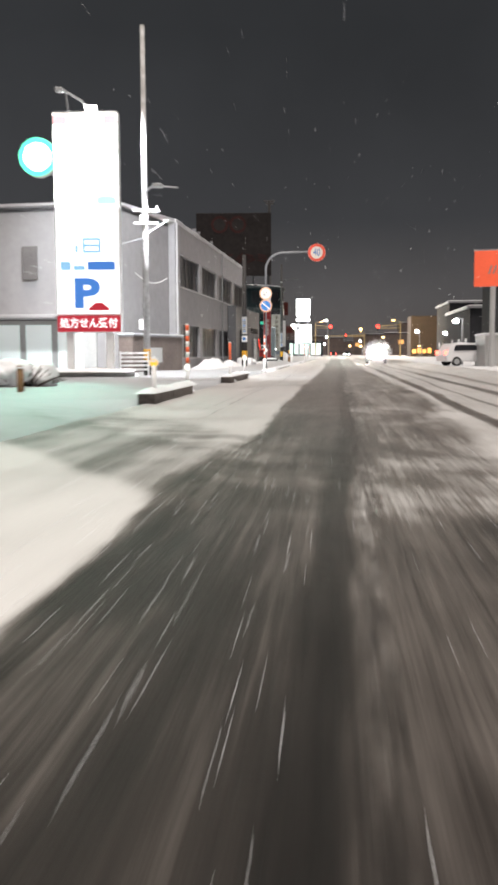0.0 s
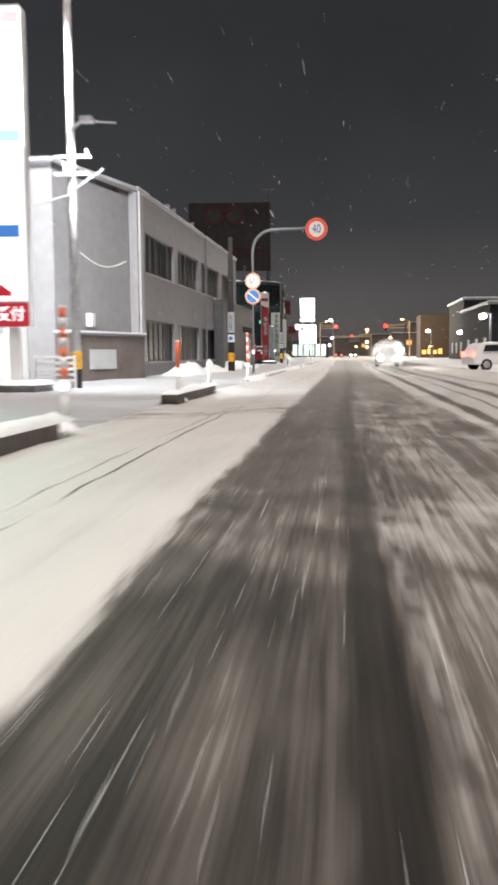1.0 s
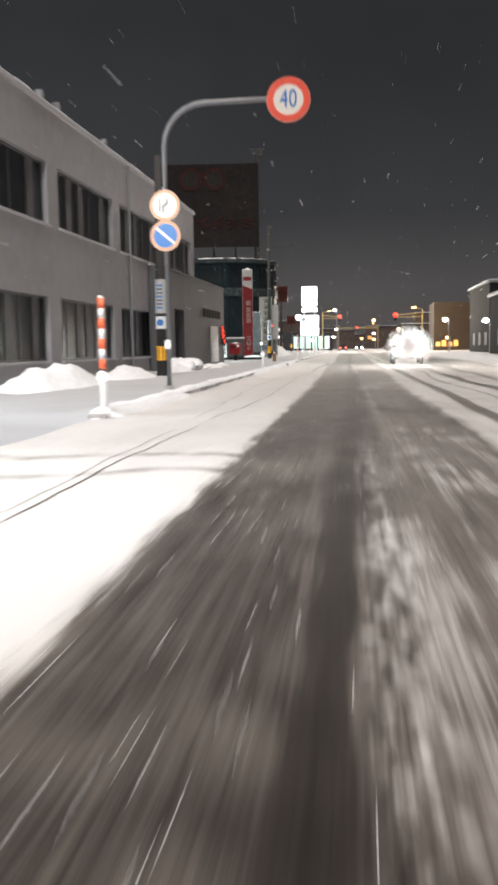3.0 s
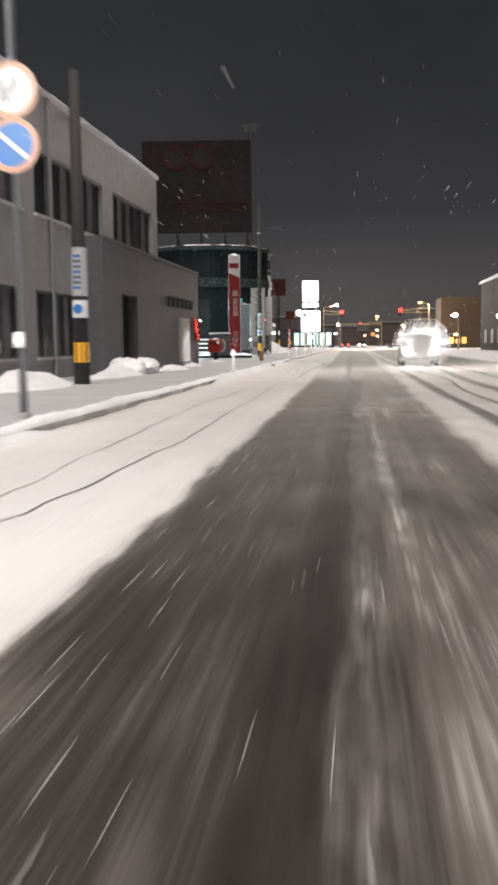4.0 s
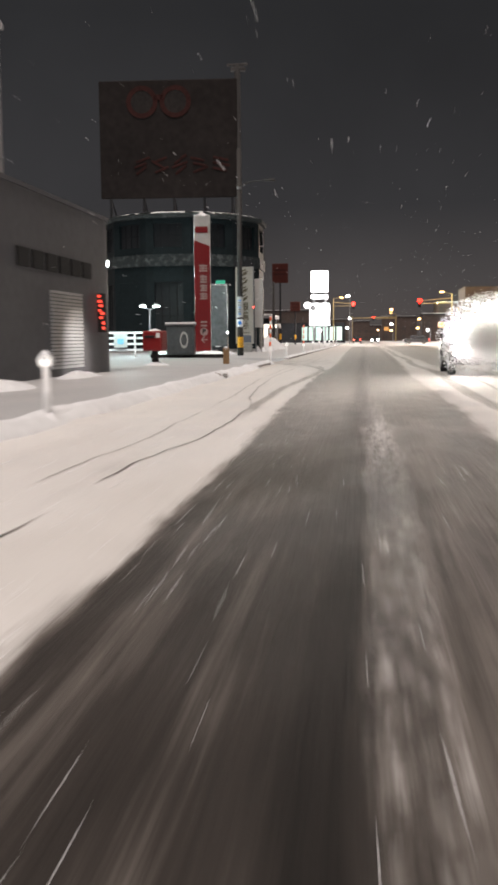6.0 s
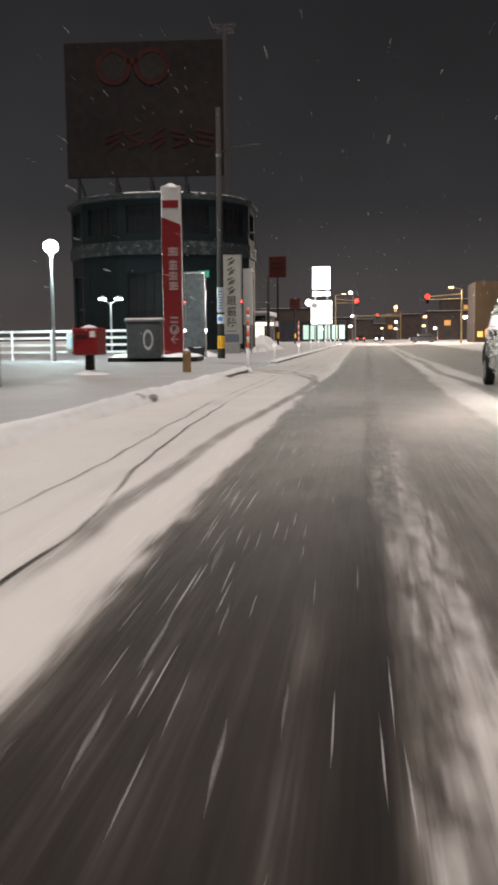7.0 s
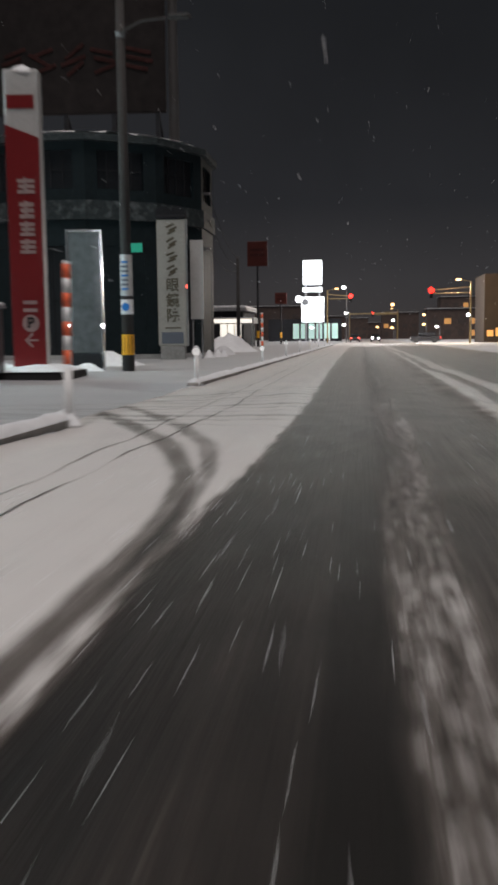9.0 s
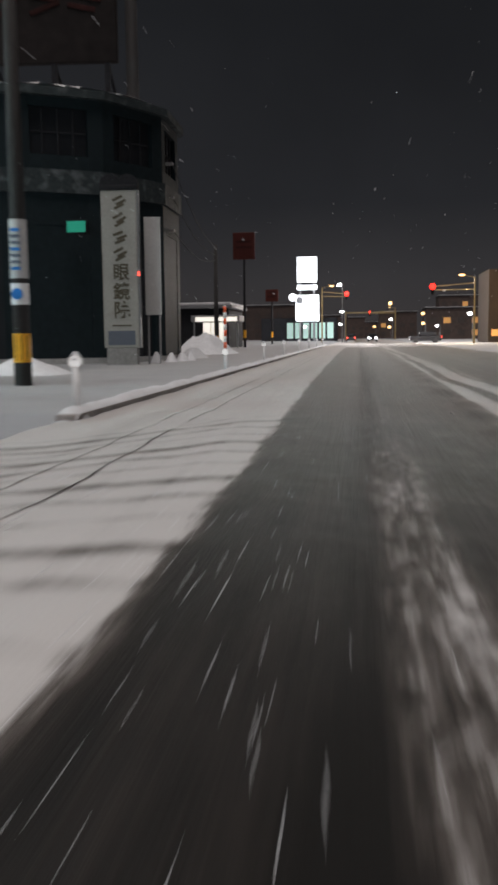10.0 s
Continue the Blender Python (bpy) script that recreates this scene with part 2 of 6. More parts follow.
def finish_snow(m, n, l, rise, cover, bump, white, sheen):
    """Colour, gloss and relief from the snow cover: dark wet asphalt, grey slush, white snow."""
    b = n["Principled BSDF"]
    sharp = rise(cover, 0.0, 1.0)
    col = n.new("ShaderNodeValToRGB")
    for i, (p, c) in enumerate(((0.0, (0.012, 0.0105, 0.0098)), (0.3, (0.036, 0.031, 0.028)), (0.6, (0.125, 0.111, 0.101)), (1.0, white))):
        e = col.color_ramp.elements[i] if i < 2 else col.color_ramp.elements.new(p)
        e.position, e.color = p, (*c, 1)
    l.new(sharp, col.inputs[0])
    l.new(col.outputs[0], b.inputs["Base Color"])
    b.inputs["Roughness"].default_value, b.inputs["Specular IOR Level"].default_value = 0.7, 0.15
    # sheen brightens the ground at low angles, in place of the headlights' reach
    b.inputs["Sheen Weight"].default_value, b.inputs["Sheen Roughness"].default_value = sheen
    b.inputs["Sheen Tint"].default_value = (1.0, 0.93, 0.87, 1)
    bp = n.new("ShaderNodeBump")
    bp.inputs["Strength"].default_value, bp.inputs["Distance"].default_value = 0.5, 0.03
    l.new(bump, bp.inputs["Height"])
    l.new(bp.outputs[0], b.inputs["Normal"])
    return m


def driveway_tracks(mth, rise, grain, X, Y, cover, where):
    """Wheel marks that cross the shoulder at the driveways: (y at x = -2.5, slope, half width, depth)."""
    rows = [(24.2, 0.9, 0.16, 0.26), (25.1, 0.95, 0.24, 0.32), (26.2, 0.85, 0.13, 0.28), (27.1, 0.8, 0.10, 0.25), (28.0, 0.7, 0.25, 0.16), (36.2, 0.3, 0.10, 0.3), (37.4, 0.2, 0.13, 0.3)]
    rows += [(90.6 + 0.55 * k, 0.05 + 0.13 * k, 0.05 + 0.03 * (k % 3), 0.20 + 0.07 * ((k * 7) % 3)) for k in range(13)]
    xr = mth("ADD", X, 2.5)
    for y0, slope, half, depth in rows:
        line = mth("ADD", mth("MULTIPLY", xr, slope), mth("MULTIPLY", mth("MULTIPLY", xr, xr), 0.05))
        away = mth("ABSOLUTE", mth("ADD", mth("SUBTRACT", mth("SUBTRACT", Y, line), y0), mth("MULTIPLY", grain(0.7, 0.1, 2, 0.5, y0), 0.4)))
        cover = mth("SUBTRACT", cover, mth("MULTIPLY", rise(away, half * 1.9, half * 0.3), mth("MULTIPLY", where, depth)))
    # the first driveway, where cars turn off in a curve
    turn = mth("ADD", mth("ADD", Y, mth("MULTIPLY", X, 1.5)), mth("MULTIPLY", grain(0.8, 0.8, 3, 0.5, 3.3), 0.5))
    deep = mth("MULTIPLY", rise(turn, 3.7, 4.2), rise(turn, 7.2, 6.0))
    light = mth("MULTIPLY", mth("MULTIPLY", rise(turn, 6.0, 6.8), rise(turn, 9.2, 8.4)), mth("ADD", 0.24, grain(0.6, 4.0, 3, 0.6, 8.1)))
    return mth("SUBTRACT", cover, mth("MULTIPLY", where, mth("ADD", mth("MULTIPLY", deep, 0.32), light)))


def road_material():
    """Packed and rutted snow over dark wet asphalt: long streaks along the road, a lumpy ridge between the lanes."""
    m, n, l, sep, mth, rise, grain, along = snow_nodes("snowy_road")
    X, Y = sep.outputs["X"], sep.outputs["Y"]
    wave = mth("ADD", mth("MULTIPLY", grain(0.0, 0.35, 2, 0.5, 1.7), 0.14), mth("MULTIPLY", grain(6.0, 1.1, 5, 0.65, 4.4), 0.16))
    xw = mth("ADD", X, wave)
    edge = along([(-12, -1.1), (2.8, -1.11), (6.5, -1.22), (10.3, -0.96), (24, -1.0), (32, -0.96), (45, -0.88), (63, -0.86), (70, -0.95), (80, -1.02), (86, -0.95), (91, -0.86), (96, -0.86), (110, -1.0), (140, -1.1)])
    inner = along([(-12, 0.04), (2, 0.05), (6, 0.10), (12, 0.20), (15, 0.24), (23, 0.15), (34, 0.16), (45, 0.28), (49, 0.27), (64, 0.25), (67, 0.20), (72, 0.12), (83, 0.08), (89, 0.14), (95, 0.15), (101, 0.11), (140, 0.12)])
    wide = along([(-12, 0.10), (15, 0.11), (23, 0.2), (34, 0.22), (40, 0.12), (48, 0.14), (60, 0.24), (66, 0.33), (74, 0.27), (83, 0.28), (90, 0.34), (108, 0.36), (140, 0.4)])
    bank = along([(-12, 1.4), (8, 1.35), (20, 1.85), (35, 1.6), (50, 1.45), (70, 1.55), (78, 1.45), (91, 1.55), (99, 1.7), (130, 1.9), (140, 1.9)])
    base = along([(-12, 0.36), (3, 0.34), (6, 0.44), (14, 0.44), (18, 0.48), (22, 0.42), (29, 0.46), (36, 0.44), (44, 0.34), (49, 0.34), (53, 0.44), (57, 0.38), (64, 0.36), (70, 0.30), (80, 0.26), (90, 0.22), (110, 0.16), (150, 0.14), (170, 0.14), (177, 0.95), (250, 0.9), (262, 0.3)])
    ragged = mth("ADD", xw, mth("MULTIPLY", grain(11.0, 1.6, 6, 0.72, 9.1), 0.22))
    shoulder = rise(mth("SUBTRACT", ragged, edge), 0.11, -0.09)
    d = mth("SUBTRACT", xw, inner)
    ridge = mth("MULTIPLY", rise(d, -0.03, 0.05), rise(mth("SUBTRACT", d, wide), 0.10, -0.05))
    right = rise(d, 0.0, 0.3)
    verge = rise(mth("SUBTRACT", xw, bank), -0.12, 0.18)
    far_lane = mth("MULTIPLY", rise(xw, 2.5, 3.3), mth("MULTIPLY", rise(Y, 74.0, 98.0), rise(Y, 177.0, 171.0)))
    # streaks drawn out by the wheels, at three widths
    streak = mth("ADD", mth("MULTIPLY", grain(7.0, 0.14, 6, 0.7), 0.55), mth("MULTIPLY", grain(30.0, 0.8, 3, 0.6, 3.0), 0.30))
    blotch = mth("MULTIPLY", grain(1.3, 0.45, 6, 0.68, 7.3), 0.75)
    lumps = grain(13.0, 6.5, 6, 0.7, 2.1)
    fine = mth("MULTIPLY", grain(42.0, 15.0, 4, 0.7, 5.5), 0.22)
    wheel = mth("MULTIPLY", mth("MULTIPLY", rise(d, -0.26, -0.14), rise(d, 0.0, -0.06)), 0.20)
    lane = mth("SUBTRACT", mth("ADD", mth("ADD", base, mth("MULTIPLY", right, 0.12)), mth("ADD", streak, blotch)), wheel)
    second = mth("MULTIPLY", mth("MULTIPLY", rise(d, 0.20, 0.27), rise(d, 0.38, 0.30)), mth("MULTIPLY", rise(Y, 41.0, 44.0), rise(Y, 53.0, 49.0)))
    lane = mth("ADD", lane, mth("MULTIPLY", second, mth("ADD", 0.16, mth("MULTIPLY", lumps, 0.8))))
    lane = mth("ADD", lane, mth("MULTIPLY", ridge, mth("ADD", mth("ADD", 0.05, mth("MULTIPLY", lumps, 1.6)), mth("MULTIPLY", mth("MULTIPLY", rise(Y, 62.0, 66.0), 0.17), 1.0))))
    pack = mth("ADD", mth("ADD", 0.86, mth("MULTIPLY", blotch, 0.9)), mth("MULTIPLY", lumps, 0.45))
    for x0, half, depth in ((2.25, 0.13, 0.42), (3.6, 0.16, 0.36), (2.9, 0.05, 0.3), (4.6, 0.14, 0.3)):
        off = mth("ABSOLUTE", mth("ADD", mth("SUBTRACT", X, x0), mth("MULTIPLY", grain(0.0, 0.06, 2, 0.5, x0), 1.2)))
        pack = mth("SUBTRACT", pack, mth("MULTIPLY", rise(off, half * 1.6, half * 0.4), depth))
    pack = mth("SUBTRACT", pack, mth("MULTIPLY", far_lane, 0.62))
    lane = mth("ADD", mth("MULTIPLY", lane, mth("SUBTRACT", 1.0, verge)), mth("MULTIPLY", pack, verge))
    # slush swept across by turning cars, in slanting curves
    bent = mth("ADD", Y, mth("ADD", mth("MULTIPLY", X, 0.55), mth("MULTIPLY", mth("MULTIPLY", X, X), 0.10)))
    for y0, half in ((7.5, 2.6), (15.4, 1.6), (23.5, 3.0), (30.0, 2.0), (52.3, 1.2), (94.0, 2.4)):
        near = rise(mth("ABSOLUTE", mth("SUBTRACT", bent, y0)), half * 1.4, half * 0.5)
        com, tx = n.new("ShaderNodeCombineXYZ"), n.new("ShaderNodeTexNoise")
        l.new(mth("MULTIPLY", X, 1.3), com.inputs[0])
        l.new(mth("MULTIPLY", bent, 2.3), com.inputs[1])
        com.inputs[2].default_value = y0
        l.new(com.outputs[0], tx.inputs["Vector"])
        tx.inputs["Scale"].default_value, tx.inputs["Detail"].default_value = 1.0, 5
        lane = mth("ADD", lane, mth("MULTIPLY", mth("MULTIPLY", near, mth("SUBTRACT", tx.outputs["Fac"], 0.45)), 0.55))
    bands = mth("ADD", mth("MULTIPLY", grain(2.6, 0.06, 4, 0.6, 5.9), 0.55), mth("MULTIPLY", grain(2.0, 1.2, 5, 0.6, 1.9), 0.30))
    soft = mth("ADD", 0.98, mth("ADD", mth("ADD", mth("MULTIPLY", blotch, 0.25), bands), mth("MULTIPLY", fine, 0.5)))
    # thin cracks and wheel lines in the snow of the shoulder
    line_a = along([(-12, -1.85), (16, -1.90), (22, -1.97), (30, -1.82), (36, -1.90), (42, -1.80), (47, -1.49), (56, -1.56), (63, -1.55), (64.5, -1.38), (66, -1.31), (69.3, -1.41), (70.9, -1.65), (75, -1.92), (80, -2.1), (86, -2.05), (94, -1.87), (97, -1.95), (140, -2.0)])
    line_b = along([(-12, -2.1), (20, -2.15), (30, -1.98), (35, -2.0), (43, -2.05), (53, -2.32), (61, -2.02), (65, -1.90), (71, -1.97), (78, -2.3), (140, -2.3)])
    line_c = along([(-12, -1.3), (66, -1.28), (70, -1.36), (74, -1.36), (80.6, -1.10), (84.7, -1.10), (86.2, -1.19), (87.5, -1.43), (89.3, -2.02), (91, -2.85), (92.5, -3.8), (140, -3.9)])
    line_d = along([(-12, -1.0), (84, -1.0), (86, -1.08), (87.4, -1.19), (88.7, -1.43), (90.5, -2.02), (92.2, -2.85), (93.7, -3.8), (140, -3.9)])
    jit = mth("MULTIPLY", grain(0.0, 0.9, 4, 0.6, 2.2), 0.10)
    gaps = mth("MULTIPLY", rise(grain(0.3, 0.22, 3, 0.6, 6.6), -0.16, 0.0), rise(Y, 11.0, 15.0))
    for line, half, depth, grow, gate in ((line_a, 0.012, 0.62, 0.0, gaps), (line_b, 0.016, 0.36, 0.0, gaps), (line_c, 0.075, 0.40, 0.06, rise(Y, 66.0, 70.0)), (line_d, 0.05, 0.34, 0.06, rise(Y, 83.0, 85.0))):
        off = mth("ABSOLUTE", mth("ADD", mth("SUBTRACT", X, line), jit))
        off = mth("DIVIDE", off, mth("ADD", half, rise(Y, 86.0, 89.5, grow))) if grow else mth("DIVIDE", off, half)
        soft = mth("SUBTRACT", soft, mth("MULTIPLY", mth("MULTIPLY", rise(off, 1.7, 0.4), gate), depth))
    soft = driveway_tracks(mth, rise, grain, X, Y, soft, 1.0)
    cover = mth("ADD", mth("ADD", mth("MULTIPLY", lane, mth("SUBTRACT", 1.0, shoulder)), mth("MULTIPLY", soft, shoulder)), fine)
    return finish_snow(m, n, l, rise, cover, cover, (0.66, 0.65, 0.64), (1.0, 0.225))


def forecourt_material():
    """The less driven snow beside the road, greyed in place of missing headlight, with tracks at the driveways."""
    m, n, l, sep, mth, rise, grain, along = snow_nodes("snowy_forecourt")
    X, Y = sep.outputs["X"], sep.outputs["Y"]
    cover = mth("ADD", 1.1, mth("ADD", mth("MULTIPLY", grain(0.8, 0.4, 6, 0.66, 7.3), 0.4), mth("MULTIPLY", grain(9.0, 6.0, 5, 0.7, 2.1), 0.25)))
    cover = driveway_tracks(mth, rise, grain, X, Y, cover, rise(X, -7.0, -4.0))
    # low white: the lack of headlight is put into the snow's colour
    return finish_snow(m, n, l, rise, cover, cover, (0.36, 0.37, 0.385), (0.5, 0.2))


ROAD = road_material()
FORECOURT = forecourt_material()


# ---- building blocks ----
def part(name, bm, material, parent=None, label="", smooth=False):
    me = bpy.data.meshes.new(name)
    if bm.faces:
        bmesh.ops.recalc_face_normals(bm, faces=bm.faces)
    bm.to_mesh(me)
    bm.free()
    if smooth:
        for p in me.polygons:
            p.use_smooth = True
    me.materials.append(material)
    ob = new(name, me)
    if parent:
        ob.parent = parent
    if label:
        ob["label"] = label
    return ob


def thing(name, m, label, category, group="", kind=""):
    ob = new(name)
    ob.empty_display_size = 0.2
    ob.matrix_world = m
    return tagged(ob, label, category, group, kind)


def single(name, bm, material, label, category, m=None, group="", kind="", smooth=False):
    ob = part(name, bm, material, smooth=smooth)
    if m:
        ob.matrix_world = m
    return tagged(ob, label, category, group, kind)


def box(x0, x1, y0, y1, z0, z1, bevel=0.0, bm=None, seg=1):
    bm = bm or bmesh.new()
    made = bmesh.ops.create_cube(bm, size=1, matrix=Matrix.LocRotScale(((x0 + x1) / 2, (y0 + y1) / 2, (z0 + z1) / 2), None, (x1 - x0, y1 - y0, z1 - z0)))
    if bevel:
        edges = list({e for v in made["verts"] for e in v.link_edges})
        bmesh.ops.bevel(bm, geom=edges, offset=bevel, segments=seg, profile=0.5, affect="EDGES", clamp_overlap=True)
    return bm


def rod(a, b, r0, r1=None, seg=12, bm=None):
    bm = bm or bmesh.new()
    a, b = Vector(a), Vector(b)
    d = b - a
    m = Matrix.Translation((a + b) / 2) @ d.to_track_quat("Z", "Y").to_matrix().to_4x4()
    bmesh.ops.create_cone(bm, cap_ends=True, segments=seg, radius1=r0, radius2=r0 if r1 is None else r1, depth=d.length, matrix=m)
    return bm


def tube(points, r, seg=10):
    """A bent pipe along the points."""
    bm = bmesh.new()
    pts = [Vector(p) for p in points]
    rings = []
    for i, p in enumerate(pts):
        d = (pts[min(i + 1, len(pts) - 1)] - pts[max(i - 1, 0)]).normalized()
        q = d.to_track_quat("Z", "Y")
        rr = r[i] if isinstance(r, (list, tuple)) else r
        rings.append([bm.verts.new(p + q @ Vector((rr * math.cos(a), rr * math.sin(a), 0))) for a in (2 * math.pi * k / seg for k in range(seg))])
    for u, v in zip(rings, rings[1:]):
        for k in range(seg):
            bm.faces.new((u[k], u[(k + 1) % seg], v[(k + 1) % seg], v[k]))
    bm.faces.new(rings[0][::-1])
    bm.faces.new(rings[-1])
    return bm


def disc(cx, cz, r, y, depth=0.01, seg=40, inner=0.0):
    """A disc or ring in the x-z plane, its face towards -y."""
    bm = bmesh.new()
    if not inner:
        return rod((cx, y, cz), (cx, y + depth, cz), r, seg=seg, bm=bm)
    rings = [[bm.verts.new((cx + q * math.cos(a), yy, cz + q * math.sin(a))) for a in (2 * math.pi * k / seg for k in range(seg))] for q, yy in ((r, y), (inner, y), (inner, y + depth), (r, y + depth))]
    for u, v in zip(rings, rings[1:] + rings[:1]):
        for k in range(seg):
            bm.faces.new((u[k], u[(k + 1) % seg], v[(k + 1) % seg], v[k]))
    return bm


def lettering(text, size, material, parent, at, name="lettering", label="", stretch=1.0, bold=0.0):
    """Raised lettering in the built-in font, upright, facing -y, centred at a place of its parent."""
    cu = bpy.data.curves.new("type", "FONT")
    cu.body, cu.size, cu.extrude, cu.align_x, cu.align_y, cu.resolution_u, cu.offset = text, size, 0.004, "CENTER", "CENTER", 3, bold
    tmp = bpy.data.objects.new("type", cu)
    scene.collection.objects.link(tmp)
    me = bpy.data.meshes.new_from_object(tmp.evaluated_get(bpy.context.evaluated_depsgraph_get()))
    bpy.data.objects.remove(tmp)
    bpy.data.curves.remove(cu)
    me.transform(Matrix.Translation(at) @ Matrix.Rotation(radians(90), 4, "X") @ Matrix.Diagonal((stretch, 1, 1, 1)))
    me.materials.clear()
    me.materials.append(material)
    ob = new(name, me)
    ob.parent = parent
    if label:
        ob["label"] = label
    return ob


def prism(outline, z0, z1, bm=None):
    """An upright block over an outline of (x, y) corners."""
    bm = bm or bmesh.new()
    lo = [bm.verts.new((x, y, z0)) for x, y in outline]
    hi = [bm.verts.new((x, y, z1)) for x, y in outline]
    k = len(lo)
    for i in range(k):
        bm.faces.new((lo[i], lo[(i + 1) % k], hi[(i + 1) % k], hi[i]))
    bm.faces.new(lo[::-1])
    bm.faces.new(hi)
    return bm


def grid(xs, ys, height):
    bm = bmesh.new()
    rows = [[bm.verts.new((x, y, height(x, y))) for x in xs] for y in ys]
    for a, b in zip(rows, rows[1:]):
        for i in range(len(xs) - 1):
            bm.faces.new((a[i], a[i + 1], b[i + 1], b[i]))
    return bm


def steps(stops):
    """Numbers from (start, step) pairs up to the last start."""
    out = []
    for (a, s), (b, _) in zip(stops, stops[1:]):
        k = max(1, round((b - a) / s))
        out += [a + (b - a) * i / k for i in range(k)]
    return out + [stops[-1][0]]


def nz(x, y, s, seed=0.0):
    return noise.noise((x * s, y * s, seed))


def smooth01(a, b, v):
    t = min(1, max(0, (v - a) / (b - a)))
    return t * t * (3 - 2 * t)


def lump(r, seed, squash=0.75, sub=3):
    """A rounded, uneven clod of snow."""
    bm = bmesh.new()
    bmesh.ops.create_icosphere(bm, subdivisions=sub, radius=r)
    for v in bm.verts:
        k = 1 + 0.30 * noise.noise(v.co * (1.6 / r) + Vector((seed * 3.1, 0, 0))) + 0.10 * noise.noise(v.co * (5 / r) + Vector((0, seed, 0)))
        v.co = Vector((v.co.x * k, v.co.y * k, v.co.z * k * squash))
    return bm


def heap(rx, ry, h, seed, seg=22):
    """A soft mound of snow on the ground."""
    bm = bmesh.new()
    rings = 9
    top = bm.verts.new((0, 0, h * (1 + 0.1 * nz(seed, 0, 1))))
    prev = None
    for j in range(1, rings + 1):
        q = j / rings
        ring = []
        for k in range(seg):
            a = 2 * math.pi * k / seg
            w = 1 + 0.28 * nz(math.cos(a) * 1.3 + seed, math.sin(a) * 1.3, 1.0, seed)
            x, y = rx * q * w * math.cos(a), ry * q * w * math.sin(a)
            z = h * (math.cos(q * math.pi) * 0.5 + 0.5) * (1 + 0.35 * nz(x + seed * 3, y, 1.6, seed)) - 0.06 * q ** 6
            ring.append(bm.verts.new((x, y, z)))
        for k in range(seg):
            if prev is None:
                bm.faces.new((top, ring[k], ring[(k + 1) % seg]))
            else:
                bm.faces.new((prev[k], ring[k], ring[(k + 1) % seg], prev[(k + 1) % seg]))
        prev = ring
    return bm


# ---- ground ----
KERBS = [(-14.0, 8.2), (15.9, 20.6), (27.5, 33.3), (41.6, 90.6), (98.3, 186.0)]
KX = -3.36


def kerb_near(y):
    """1 along a kerb, 0 where a driveway crosses."""
    return max(smooth01(a - 0.5, a + 0.3, y) * (1 - smooth01(b - 0.3, b + 0.5, y)) for a, b in KERBS)


def road_z(x, y):
    z = 0.0
    z += 0.022 * math.exp(-((x - 0.26 + 0.1 * nz(0, y, 0.15)) / 0.16) ** 2) * (0.7 + 0.6 * nz(x * 3, y, 0.9))
    z += 0.05 * math.exp(-((x - 1.75 + 0.2 * nz(3, y, 0.12)) / 0.2) ** 2) * (0.7 + 0.8 * nz(x * 2, y, 0.8))
    soft = smooth01(-0.75, -1.25, x + 0.15 * nz(9, y, 0.2))
    z += soft * (0.045 + 0.03 * nz(x, y, 0.55, 2) + 0.012 * nz(x, y, 3, 4))
    z += smooth01(5.0, 6.4, x) * (0.10 + 0.05 * nz(x, y, 0.6, 5))
    z += 0.008 * nz(x * 4, y, 1.3, 6) + 0.004 * nz(x, y, 6, 8)
    return z + smooth01(-2.6, -3.3, x) * 0.03


single("ground", grid(steps([(-1500, 300), (-60, 30), (60, 300), (1500, 1)]), steps([(-300, 100), (-20, 40), (500, 300), (2500, 1)]), lambda x, y: -0.12),
       SNOW_OLD, "wide snow-covered ground around the street at night", "ground", kind="structure")
single("road", grid(steps([(-3.4, 0.09), (2.4, 0.14), (7.2, 1)]), steps([(-12, 0.3), (100, 0.6), (170, 2), (400, 1)]), road_z),
       ROAD, "asphalt road with rutted slushy snow and dark wheel tracks", "road", kind="structure", smooth=True)


def side_z(x, y):
    d = KX - x
    raised = kerb_near(y) * smooth01(-0.2, 0.25, d)
    z = 0.03 + 0.12 * max(raised, smooth01(0.5, 3.0, d)) - (1 - kerb_near(y)) * 0.05 * smooth01(1.2, -0.2, d)
    return z + 0.025 * nz(x, y, 0.5, 3) + 0.012 * nz(x, y, 1.7, 5) + 0.005 * nz(x, y, 5, 7) + 0.03 * nz(x, y, 0.12, 9)


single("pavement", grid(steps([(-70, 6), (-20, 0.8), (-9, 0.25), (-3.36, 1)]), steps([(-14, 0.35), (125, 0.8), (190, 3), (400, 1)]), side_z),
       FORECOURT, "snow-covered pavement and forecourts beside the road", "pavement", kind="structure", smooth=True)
single("pavement_opposite", grid(steps([(7.1, 0.5), (14, 4), (80, 1)]), steps([(-14, 1.0), (190, 4), (400, 1)]), lambda x, y: 0.10 + 0.05 * nz(x, y, 0.4, 2) + 0.03 * nz(x, y, 1.5, 6)),
       SNOW_OLD, "snowy pavement and car park across the road", "pavement", kind="structure", smooth=True)


